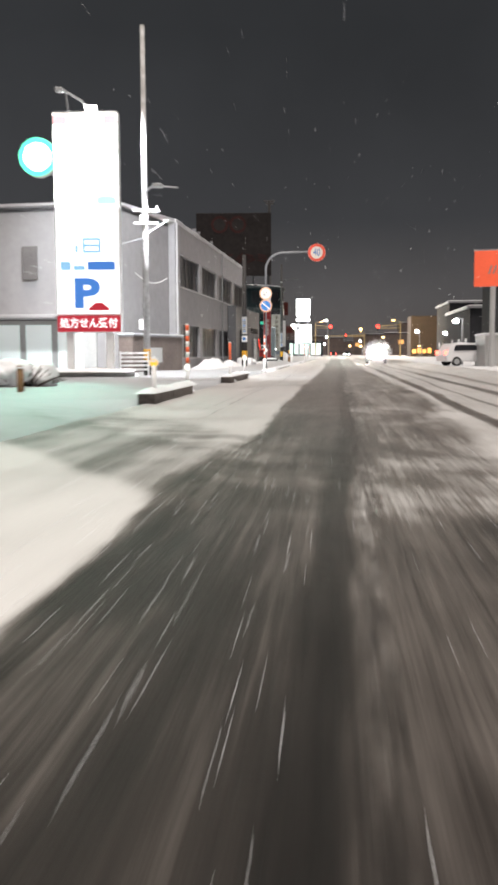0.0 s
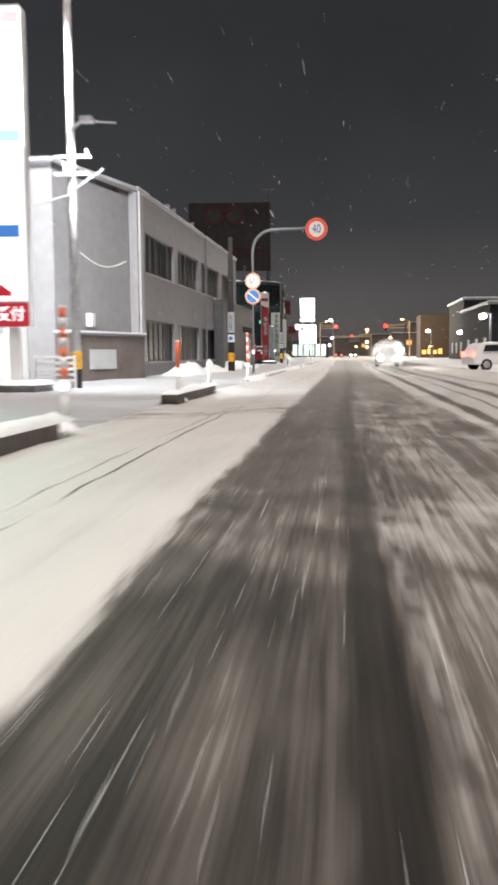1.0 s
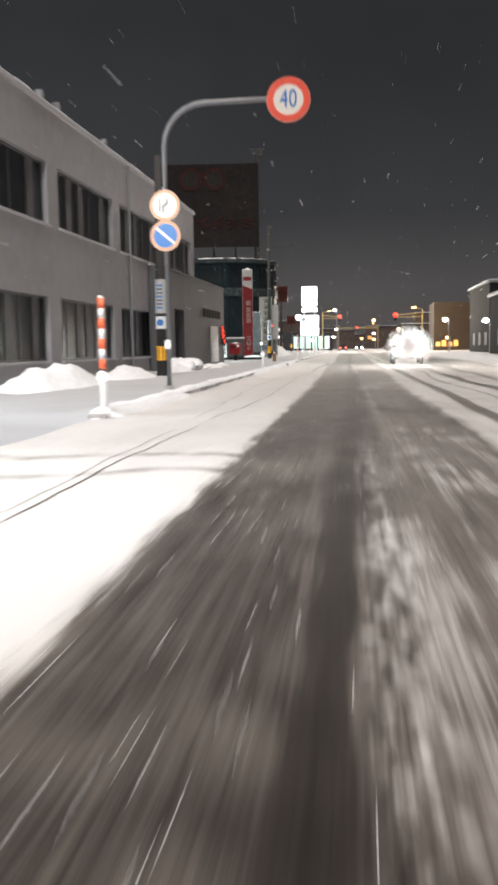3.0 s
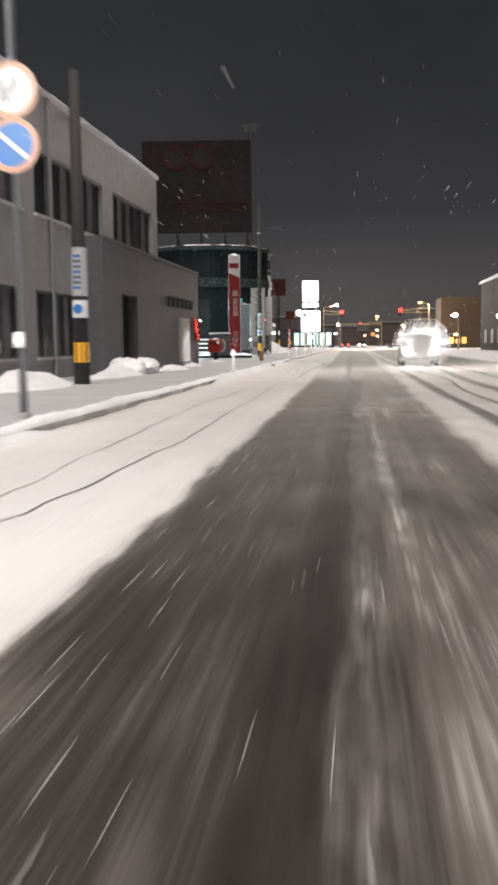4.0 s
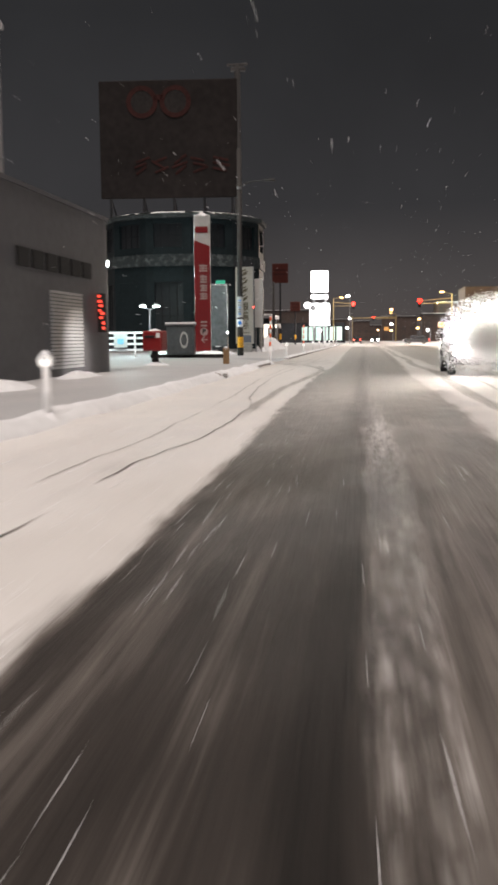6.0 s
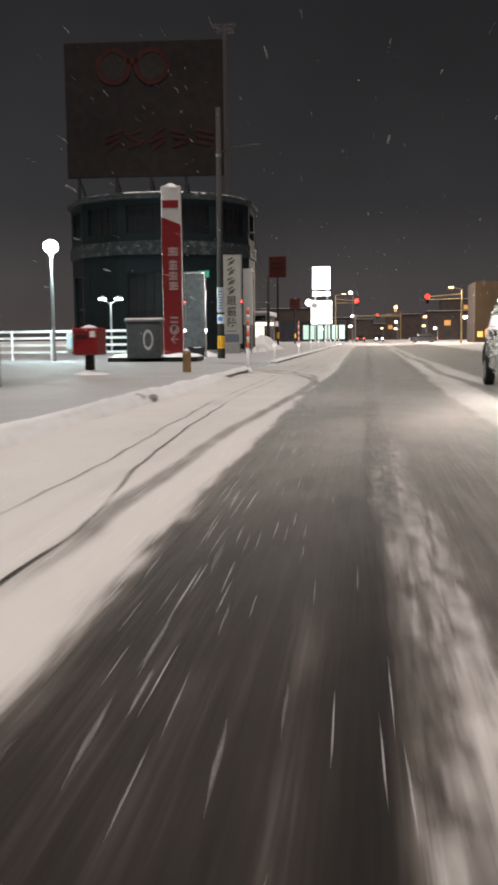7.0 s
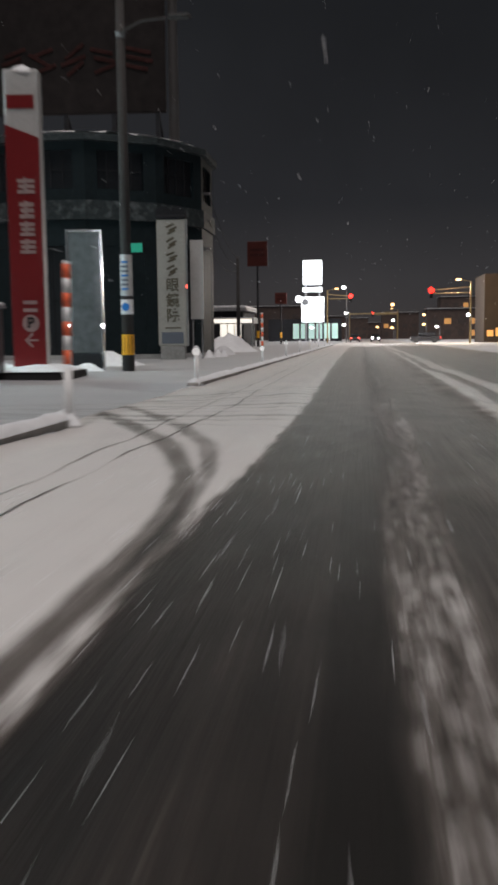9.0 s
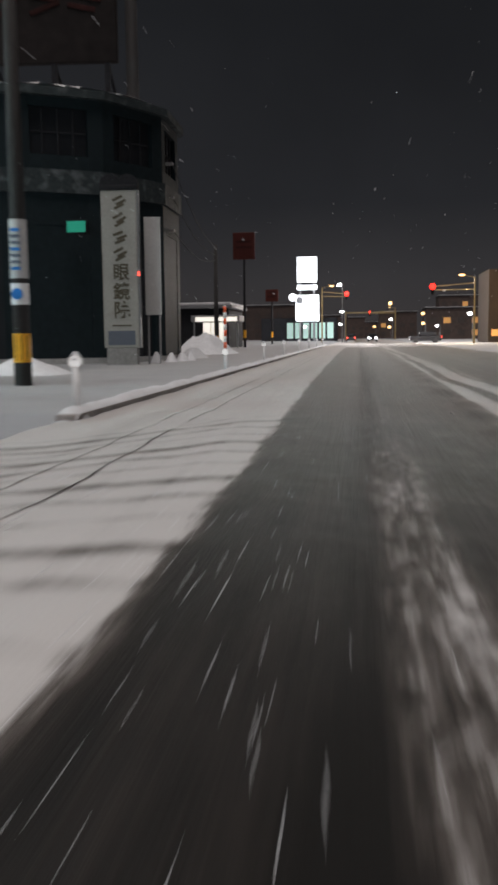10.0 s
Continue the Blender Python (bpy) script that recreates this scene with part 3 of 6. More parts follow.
# ---- the clinic building ----
def two_storey_building():
    b = thing("clinic_building", pose(0, 0, 0), "two-storey white plastered building with dark strip windows and snowy roof edge", "building")
    c0, c1, c2 = Vector((-10.0, 41.3)), Vector((-8.4, 47.4)), Vector((-7.64, 75.6))
    outline = [(-34, 43.2), tuple(c0), tuple(c1), tuple(c2), (-24, 76.4), (-34, 76.4)]
    d = (c2 - c1).normalized()
    nrm = Vector((d.y, -d.x))
    H = 7.72
    # the street wall is built of piers and bands around its window openings
    ups = [(1.3, 7.15), (8.05, 13.65), (14.55, 20.7), (21.85, 27.3)]
    lows = [(1.35, 7.0), (8.0, 13.5), (14.45, 19.6)]
    L = (c2 - c1).length

    def slab(s0, s1, z0, z1, bm, o0=-0.35, o1=0.0):
        q = [c1 + d * s + nrm * o for s, o in ((s0, o1), (s1, o1), (s1, o0), (s0, o0))]
        return prism([tuple(v) for v in q], z0, z1, bm)

    bm = bmesh.new()
    for rows, z0, z1, zlo, zhi in ((lows, 0.75, 2.55, -0.2, 4.3), (ups, 4.55, 6.25, 4.3, H)):
        slab(0, L, zlo, z0, bm)
        slab(0, L, z1, zhi, bm)
        s = 0
        for a, e in rows + [(L, L)]:
            if a > s:
                slab(s, a, z0, z1, bm)
            s = e
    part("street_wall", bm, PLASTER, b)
    core = [(-34, 43.2), tuple(c0), tuple(c1 - nrm * 0.36), tuple(c2 - nrm * 0.36), (-24, 76.4), (-34, 76.4)]
    for p, q in ((core[0], core[1]), (core[1], core[2]), (core[3], core[4]), (core[4], core[5]), (core[5], core[0])):
        p, q = Vector(p), Vector(q)
        t = (q - p).normalized()
        o = Vector((-t.y, t.x)) * 0.3
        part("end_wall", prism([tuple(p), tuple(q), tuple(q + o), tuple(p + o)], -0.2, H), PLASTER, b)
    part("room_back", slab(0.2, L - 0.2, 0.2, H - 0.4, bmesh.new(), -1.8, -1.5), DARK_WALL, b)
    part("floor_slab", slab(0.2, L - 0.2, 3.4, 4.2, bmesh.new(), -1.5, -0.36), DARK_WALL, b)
    part("roof", prism(core, H - 0.25, H - 0.05), DARK_WALL, b)
    part("flat_roof_snow", prism([(-33.6, 43.6), (-10.3, 41.8), (-8.9, 47.6), (-8.1, 75.2), (-24, 76.0), (-33.6, 76.0)], H - 0.047, H + 0.08), SNOW, b, "even snow on the flat roof")
    cop = bmesh.new()
    slab(-0.1, L + 0.05, H, H + 0.12, cop, -0.42, 0.09)
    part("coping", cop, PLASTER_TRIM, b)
    sn = bmesh.new()
    for k in range(29):
        slab(k, min(L, k + 1.0), H + 0.12, H + 0.17 + 0.05 * nz(k, 0, 0.7), sn, -0.40, 0.07)
    part("roof_snow", sn, SNOW, b)
    p, q = c0, c1
    t = (q - p).normalized()
    o = Vector((t.y, -t.x))
    part("end_coping", prism([tuple(p + o * 0.06), tuple(q + o * 0.06), tuple(q - o * 0.4), tuple(p - o * 0.4)], H + 0.003, H + 0.13), PLASTER_TRIM, b)
    part("front_coping", prism([(-34, 43.1), (-10.05, 41.2), (-10.05, 41.6), (-34, 43.5)], H + 0.003, H + 0.13), PLASTER_TRIM, b)
    # corner pilaster
    pc = c1 + nrm * 0.03
    part("corner_pilaster", prism([tuple(pc + d * 0.02), tuple(pc + d * 0.5), tuple(pc + d * 0.5 + nrm * 0.10), tuple(pc + d * 0.02 + nrm * 0.10)], 0.0, H - 0.01), PLASTER_TRIM, b)
    # windows
    for rows, z0, z1, panes in ((lows, 0.75, 2.55, 6), (ups, 4.55, 6.25, 5)):
        for a, e in rows:
            w = new("window")
            w.parent = b
            fr = bmesh.new()
            for s0, s1, y0, y1 in ((a, e, z0, z0 + 0.06), (a, e, z1 - 0.06, z1), (a, a + 0.06, z0 + 0.06, z1 - 0.06), (e - 0.06, e, z0 + 0.06, z1 - 0.06)):
                slab(s0, s1, y0, y1, fr, -0.22, -0.14)
            for k in range(1, panes):
                s = a + (e - a) * k / panes
                slab(s - 0.03, s + 0.03, z0 + 0.06, z1 - 0.06, fr, -0.21, -0.15)
            part("window_frame", fr, ALU, w)
            for k in range(panes):
                s0, s1 = a + (e - a) * k / panes + 0.03, a + (e - a) * (k + 1) / panes - 0.03
                part("pane", slab(s0, s1, z0 + 0.06, z1 - 0.06, bmesh.new(), -0.19, -0.18), GLASS_DARK, w)
                if k % 3 != (1 if z0 < 2 else 0):
                    f = bmesh.new()
                    for j in range(4):
                        sj = s0 + (s1 - s0) * (0.05 + 0.11 * j)
                        slab(sj, sj + 0.09, z0 + 0.07, z1 - 0.07, f, -0.178, -0.165)
                    part("curtain", f, CURTAIN, w)
            part("sill", slab(a - 0.05, e + 0.05, z0 - 0.07, z0 - 0.003, bmesh.new(), -0.13, 0.07), PLASTER_TRIM, w)
    # end wall: cable, small window, lamp box
    part("end_window", box(-14.45, -13.8, 41.45, 41.75, 4.4, 5.9), CURTAIN, b)
    m0, m1 = p + (q - p) * 0.25, p + (q - p) * 0.8
    part("cable", tube([(*(m0.lerp(m1, u) + o * 0.12), 4.75 - 0.35 * math.sin(u * math.pi)) for u in [i / 10 for i in range(11)]], 0.025, 6), WHITE_P, b, "sagging pale cable")
    mm = p + (q - p) * 0.35 + o * 0.12
    part("wall_box", box(mm.x - 0.12, mm.x + 0.12, mm.y - 0.25, mm.y + 0.25, 2.1, 2.6, 0.03), WHITE_P, b)
    part("downpipe", rod((*(c1 + d * 15.6 + nrm * 0.07), 0.2), (*(c1 + d * 15.6 + nrm * 0.07), H), 0.05), STEEL_PAINT, b)
    for s in (8.2, 9.6, 14.5):
        v = c1 + d * s - nrm * 0.5
        part("roof_vent", rod((v.x, v.y, H), (v.x, v.y, H + 0.75), 0.12), STEEL_PAINT, b)
    # entrance canopy and lit doors
    part("canopy", box(-22, -11.5, 39.6, 42.0, 2.55, 2.72, 0.03), PLASTER_TRIM, b, "white canopy with snow on its edge")
    part("entrance_screen", box(-19.5, -11.0, 41.2, 41.55, 0.15, 2.5), GREYWHITE, b, "pale glazed entrance screen")
    for k in range(5):
        part("entrance_door", box(-18.8 + k * 1.5, -17.6 + k * 1.5, 41.15, 41.195, 0.2, 2.3), L_ENTRY, b, "softly lit glass door")
    return b


two_storey_building()


def brown_store():
    """A low brown lean-to along the oblique wall of the building."""
    b = thing("brick_shed", pose(0, 0, 0), "low brown rendered shed with a snowy lid against a wall", "shed")
    o = Vector((0.968, -0.25))
    p, q = Vector((-9.95, 40.6)) + o * 0.15, Vector((-8.6, 45.8)) + o * 0.15
    ol = [tuple(p), tuple(p + o * 0.7), tuple(q + o * 0.7), tuple(q)]
    part("wall", prism(ol, 0.0, 1.75), BROWN_WALL, b)
    ol2 = [tuple(p - (q - p) * 0.01), tuple(p + o * 0.78 - (q - p) * 0.01), tuple(q + o * 0.78 + (q - p) * 0.01), tuple(q + (q - p) * 0.01)]
    part("lid", prism(ol2, 1.753, 1.83), STEEL_PAINT, b)
    part("snow_cover", prism([tuple(Vector(v) * 0.9995) for v in ol2], 1.833, 1.90), SNOW, b)
    v = p + (q - p) * 0.55 + o * 0.72
    u = p + (q - p) * 0.20 + o * 0.72
    part("notice_board", prism([tuple(u), tuple(v), tuple(v + o * 0.03), tuple(u + o * 0.03)], 0.55, 1.25), GREYWHITE, b, "pale louvred notice board")
    return b


brown_store()


def annex():
    b = thing("grey_annex", pose(0, 0, 0), "grey panelled single-storey annex with a rounded corner and shutter", "building")
    d = Vector((0.026, 1)).normalized()
    nrm = Vector((d.y, -d.x))
    c1 = Vector((-8.4, 47.4)) + nrm * 0.62
    s0, s1, H = 18.5, 33.5, 4.3
    A, B = c1 + d * s0, c1 + d * s1
    arc = []
    R = 1.6
    cen = B - d * 0.0 - nrm * R
    for k in range(9):
        a = math.pi / 2 * k / 8
        arc.append(tuple(cen + nrm * R * math.cos(a) + d * R * math.sin(a)))
    far = cen + d * R - nrm * 7
    outline = [tuple(A), *arc, tuple(far), tuple(A - nrm * 9)]
    d0, d1 = 2.1, 4.1
    seg0, seg1 = c1 + d * (s0 + d0), c1 + d * (s0 + d1)
    bm = bmesh.new()
    prism([tuple(A), tuple(seg0), tuple(seg0 - nrm * 0.6), tuple(A - nrm * 0.6)], -0.1, H, bm)
    prism([tuple(seg0 - nrm * 0.004), tuple(seg1 - nrm * 0.004), tuple(seg1 - nrm * 0.6), tuple(seg0 - nrm * 0.6)], 2.75, H - 0.003, bm)
    part("wall", bm, GREY_PANEL, b)
    part("corner_wall", prism([tuple(seg1), *arc, tuple(far), tuple(far - d * 9), tuple(seg1 - nrm * 2)], -0.1, H, bmesh.new()), GREY_PANEL, b)
    part("door", prism([tuple(seg0 - nrm * 0.35), tuple(seg1 - nrm * 0.35), tuple(seg1 - nrm * 0.4), tuple(seg0 - nrm * 0.4)], 0, 2.75), GLASS_DARK, b, "dark glazed door set back")
    cap = [tuple(Vector(v) + nrm * 0.05) for v in [A, *[Vector(x) for x in arc]]] + [outline[-2], outline[-1]]
    part("roof_snow", prism([tuple(A - nrm * 0.5), *[tuple(Vector(v) - nrm * 0.5) for v in arc[:5]], tuple(far), tuple(A - nrm * 6)], H + 0.103, H + 0.2), SNOW, b)
    part("roof_edge", prism(cap, H + 0.003, H + 0.10), GREY_PANEL, b)
    # sign letters that cannot be read: plain dark blocks
    for k in range(6):
        p = c1 + d * (27.3 + 0.84 * k) + nrm * 0.01
        part("sign_block", prism([tuple(p), tuple(p + d * 0.62), tuple(p + d * 0.62 + nrm * 0.06), tuple(p + nrm * 0.06)], 2.62, 3.02), BLACK, b)
    # louvred shutter on the front
    sh = new("shutter")
    sh.parent = b
    for k in range(22):
        p = c1 + d * 29.2
        z = 0.35 + 0.085 * k
        part("slat", prism([tuple(p), tuple(p + d * 2.2), tuple(p + d * 2.2 + nrm * 0.05), tuple(p + nrm * 0.05)], z, z + 0.06), STEEL, sh)
    # a row of small red display lights by the corner
    led = new("led_display")
    led.parent = b
    p = c1 + d * 32.75
    part("housing", prism([tuple(p), tuple(p + nrm * 0.22), tuple(p + nrm * 0.22 + d * 0.12), tuple(p + d * 0.12)], 1.24, 2.28), BLACK, led)
    for j, (u0, u1, z) in enumerate(((0.02, 0.09, 2.18), (0.02, 0.13, 2.04), (0.05, 0.15, 1.92), (0.03, 0.10, 1.80), (0.08, 0.19, 1.72), (0.06, 0.14, 1.60), (0.12, 0.20, 1.46), (0.13, 0.20, 1.32))):
        q = p - d * 0.004
        part("red_light", prism([tuple(q + nrm * u0), tuple(q + nrm * u1), tuple(q + nrm * u1 - d * 0.012), tuple(q + nrm * u0 - d * 0.012)], z, z + 0.06), L_LED, led)
    return b


annex()
lamp("annex_wall_lamp", "SPOT", (-5.3, 77.9, 1.5), 400, (1, 0.95, 0.88), (-6.99, 78.3, 0.75), 0.15, 74, 1.0)


# ---- snow heaps at the walls ----
for (x, y, rx, ry, h), sd in zip(((-7.0, 51.0, 1.2, 4.2, 0.62), (-6.8, 57.5, 1.0, 3.6, 0.42), (-6.7, 65.0, 0.9, 3.8, 0.36), (-6.3, 71.5, 0.7, 2.4, 0.24), (-6.5, 77.0, 0.6, 2.0, 0.2), (-8.6, 111.0, 1.5, 2.0, 0.5), (-8.5, 139.0, 2.2, 4.0, 1.2), (-7.2, 128.0, 0.8, 2.6, 0.55)), range(8)):
    single("snow_mound", heap(rx, ry, h, sd * 1.7 + 0.3), SNOW, "soft mound of cleared snow beside the wall", "snow heap", pose(x, y, 0.1), "snow heaps", smooth=True)


# ---- pharmacy pylon ----
def pylon():
    b = thing("pylon_sign", pose(-8.68, 31.6, 0, 0, 0, 4), "tall lit white pylon sign with blue and red panels", "sign")
    W = 1.13
    part("cabinet", box(-W, W, 0.0, 0.42, 1.72, 9.25, 0.03), WHITE_P, b)
    part("upper_panel", box(-W + 0.04, W - 0.04, -0.03, -0.002, 6.05, 9.15), L_WHITE, b, "glaring white lit panel")
    for x0, x1 in ((-W + 0.04, -W + 0.5), (W - 0.5, W - 0.04)):
        part("corner_mark", box(x0, x1, -0.04, -0.032, 8.8, 9.12), L_PINK, b)
    part("teal_mark", box(0.35, W - 0.08, -0.04, -0.032, 6.10, 6.40, 0.004), L_TEAL, b)
    part("middle_panel", box(-W + 0.04, W - 0.04, -0.03, -0.002, 2.36, 6.0), L_FACE, b, "white lit panel with blue lettering")
    fr = bmesh.new()
    for x0, x1, z0, z1 in ((-0.16, 0.46, 4.90, 4.97), (-0.16, 0.46, 4.47, 4.54), (-0.16, 0.46, 4.68, 4.75), (-0.16, -0.09, 4.54, 4.90), (0.39, 0.46, 4.54, 4.90), (-0.42, -0.34, 4.47, 4.72)):
        box(x0, x1, -0.045, -0.033, z0, z1, 0, fr)
    part("blue_frame", fr, L_PALE, b)
    for k, (x0, x1) in enumerate(((-0.95, -0.6), (-0.5, -0.1), (0.0, 0.95))):
        part("blue_bar", box(x0, x1, -0.042, -0.031, 3.88, 4.02 if k == 1 else 4.16), L_PALE if k < 2 else L_BLUE, b)
    lettering("P", 1.36, L_BLUE, b, (-0.08, -0.04, 3.02), "letter_p", "large blue letter P", 1.3, 0.055)
    red = bmesh.new()
    prism([(0.02, -0.045), (0.72, -0.045), (0.72, -0.035), (0.02, -0.035)], 2.48, 2.58, red)
    v = [red.verts.new((x, y, z)) for y in (-0.045, -0.035) for x, z in ((0.05, 2.58), (0.68, 2.58), (0.48, 2.74), (0.24, 2.74))]
    for f in ((0, 1, 2, 3), (7, 6, 5, 4), (0, 4, 5, 1), (1, 5, 6, 2), (2, 6, 7, 3), (3, 7, 4, 0)):
        red.faces.new([v[i] for i in f])
    part("red_car_mark", red, L_RED, b)
    part("red_band", box(-W + 0.02, W - 0.02, -0.05, -0.002, 1.74, 2.30), L_RED, b, "red band with white characters")
    lettering("処方せん受付", 0.37, L_FACE, b, (0, -0.056, 2.02), "lettering", "white characters", 0.92, 0.008)
    for x in (-0.7, 0.7):
        part("leg", box(x - 0.13, x + 0.13, 0.05, 0.31, 0.0, 1.72, 0.02), WHITE_P, b)
    # flood lamps on a bracket on the top
    fl = new("flood_bracket")
    fl.parent = b
    part("bar", tube([(0.2, 0.2, 9.25), (-0.1, 0.0, 9.6), (-0.75, -0.2, 9.95)], 0.04, 8), STEEL, fl)
    part("post", rod((-0.55, -0.1, 9.25), (-0.6, -0.15, 9.86), 0.035), STEEL, fl)
    part("lamp_head", box(-0.95, -0.65, -0.35, -0.1, 9.82, 9.98, 0.04), STEEL, fl)
    part("lens", box(0.02, 0.42, -0.06, -0.02, 9.27, 9.42), L_LAMP, fl)
    # round green sign bracketed at the side
    g = new("round_sign")
    g.parent = b
    part("drum", rod((-1.68, 0.05, 7.75), (-1.68, 0.35, 7.75), 0.66, seg=36), WHITE_P, g)
    # green rim and white core imitate the lit sign's halo and glare
    part("glare_rim", disc(-1.68, 7.75, 0.64, 0.02, 0.028), L_GREEN, g, "green rim standing in for the glare's halo")
    part("glare_core", disc(-1.68, 7.75, 0.47, 0.005, 0.012), L_WHITE, g, "white core standing in for overexposed glare")
    part("arm", rod((-1.3, 0.2, 7.75), (-1.1, 0.2, 7.75), 0.06), STEEL, g)
    return b


pylon()
# source unseen: flood added at the pole to whiten the forecourt snow
lamp("added_pole_flood", "SPOT", (-6.6, 33.2, 6.9), 3300, (0.95, 0.98, 1.0), (-5.8, 36.5, 0), 0.3, 116, 0.9)
lamp("pylon_flood", "SPOT", (-8.1, 32.3, 9.6), 7500, (0.93, 0.97, 1.0), (-9.0, 45.0, 3.5), 0.25, 80, 0.9)
lamp("green_sign_light", "SPOT", (-10.3, 31.2, 7.7), 5200, (0.30, 1.0, 0.74), (-8.7, 20.3, 0), 0.5, 53, 1.0)


def plinth():
    b = thing("planter_base", pose(0, 0, 0), "low concrete base under the pylon, heaped with snow", "plinth")
    part("body", box(-12.2, -7.3, 31.1, 32.6, -0.05, 0.33, 0.03), CONCRETE, b)
    bm = grid([-12.25 + 0.1 * i for i in range(51)], [31.0 + 0.1 * i for i in range(18)], lambda x, y: 0.335 + 0.10 * min(1, 4 * min(x + 12.25, -7.25 - x, y - 31.0, 32.7 - y)) * (1 + 0.7 * nz(x, y, 1.5)))
    part("snow_top", bm, SNOW, b, smooth=True)


plinth()


def rail_fence():
    b = thing("white_railing", pose(-7.45, 33.2, 0.05, 0, 0, 4), "short white railing with snow on its bars", "railing")
    for x in (-0.52, 0.52):
        part("post", box(x - 0.03, x + 0.03, -0.03, 0.03, 0, 1.0, 0.008), WHITE_P, b)
    for k in range(5):
        part("bar", box(-0.49, 0.49, -0.02, 0.02, 0.30 + k * 0.15, 0.37 + k * 0.15, 0.006), WHITE_P, b)
    for x, r in ((-0.35, 0.3), (0.25, 0.38)):
        part("snow_lump", heap(r, r * 0.7, 0.22, x + 3), SNOW, b, smooth=True)


rail_fence()


# ---- utility poles ----
def utility_pole(x, y, h, r, name_label, band=(0.62, 1.08), arms=True, posters=False, light=False, dark=False):
    b = thing("utility_pole", pose(x, y, 0.05), name_label, "utility pole", "utility poles along the road")
    part("shaft", rod((0, 0, -0.05), (0, 0, h), r, r * 0.62, 20), POLE_UNLIT if dark else POLE_CONC, b, smooth=True)
    part("black_wrap", rod((0, 0, 0.02), (0, 0, band[0] - 0.002), r * 1.04, r * 1.03, 20), BLACK, b)
    wrap = new("warning_band")
    wrap.parent = b
    part("band", rod((0, 0, band[0]), (0, 0, band[1]), r * 1.05, r * 1.04, 20), YELLOW, wrap, "yellow reflective band")
    for k in range(4):
        a = -math.pi / 2 + (k - 1.5) * 0.62
        c, s = math.cos(a) * r * 1.05, math.sin(a) * r * 1.05
        part("stripe", rod((c, s, band[0] + 0.03), (c * 0.998, s * 0.998, band[1] - 0.03), 0.012, seg=6), BLACK, wrap)
    if arms:
        for z, half in ((5.70, 0.55), (6.15, 0.6)):
            part("crossarm", box(-half * 0.7, half, -0.28, -0.23, z, z + 0.05, 0.008), STEEL, b)
            part("arm_snow", box(-half * 0.7, half, -0.275, -0.235, z + 0.052, z + 0.08, 0.01), SNOW, b)
        for px in (0.15, 0.5):
            part("insulator", rod((px, -0.26, 6.235), (px, -0.26, 6.37), 0.035, 0.025, 10), WHITE_P, b)
        part("brace", rod((0.0, -0.2, 5.3), (0.95, -0.26, 5.85), 0.018), STEEL, b)
        part("brace", rod((-0.95, -0.1, 5.0), (0.1, -0.2, 5.25), 0.018), STEEL, b)
        part("hook", tube([(0.1, -0.2, 6.95), (0.35, -0.2, 7.12), (1.3, -0.2, 7.02)], 0.018, 8), STEEL, b)
        # lamp head and arm added to carry the unseen flood
        part("added_flood_head", box(0.42, 0.78, -0.66, -0.36, 6.98, 7.12, 0.03), STEEL, b, "small floodlight head added to the pole")
        part("added_flood_arm", rod((0.0, -0.05, 6.9), (0.6, -0.5, 7.14), 0.03, seg=8), STEEL, b)
        part("terminal_box", box(-0.16, 0.16, -0.32, -0.17, 5.78, 6.06, 0.03), STEEL_PAINT, b)
    if posters:
        pl = new("pole_poster")
        pl.parent = b
        part("sheet", rod((0, 0, 2.15), (0, 0, 3.25), r * 1.02, r * 1.0, 20), GREYWHITE, pl)
        for k in range(7):
            part("bar", box(-0.09, 0.09, -r * 1.05, -r * 0.93, 2.3 + 0.12 * k, 2.36 + 0.12 * k), SIGN_INK if k % 3 else SIGN_BLUE, pl)
        p2 = new("pole_poster")
        p2.parent = b
        part("sheet", rod((0, 0, 1.65), (0, 0, 2.05), r * 1.03, r * 1.02, 20), WHITE_P, p2)
        part("disc_mark", disc(0.0, 1.85, 0.11, -r * 1.08, 0.03, 20), SIGN_BLUE, p2)
    if light:
        st = new("street_light")
        st.parent = b
        part("arm", tube([(0, -0.1, 9.0), (0.6, -0.15, 9.25), (1.4, -0.2, 9.3)], 0.03, 8), POLE_UNLIT, st)
        part("head", box(1.35, 1.95, -0.32, -0.10, 9.24, 9.36, 0.05), POLE_UNLIT, st, "unlit dark lamp head")
        part("strap", rod((0, 0, 8.9), (0, 0, 9.05), r * 0.75, seg=16), STEEL, st)
    return b


utility_pole(-7.2, 34.3, 12.9, 0.13, "concrete utility pole with crossarms and a yellow warning band")
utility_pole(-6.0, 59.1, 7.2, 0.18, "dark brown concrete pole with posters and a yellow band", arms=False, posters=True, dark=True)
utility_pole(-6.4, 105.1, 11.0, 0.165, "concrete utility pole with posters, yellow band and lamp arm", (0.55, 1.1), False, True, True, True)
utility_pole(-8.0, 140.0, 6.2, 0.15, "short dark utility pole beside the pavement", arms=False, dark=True)


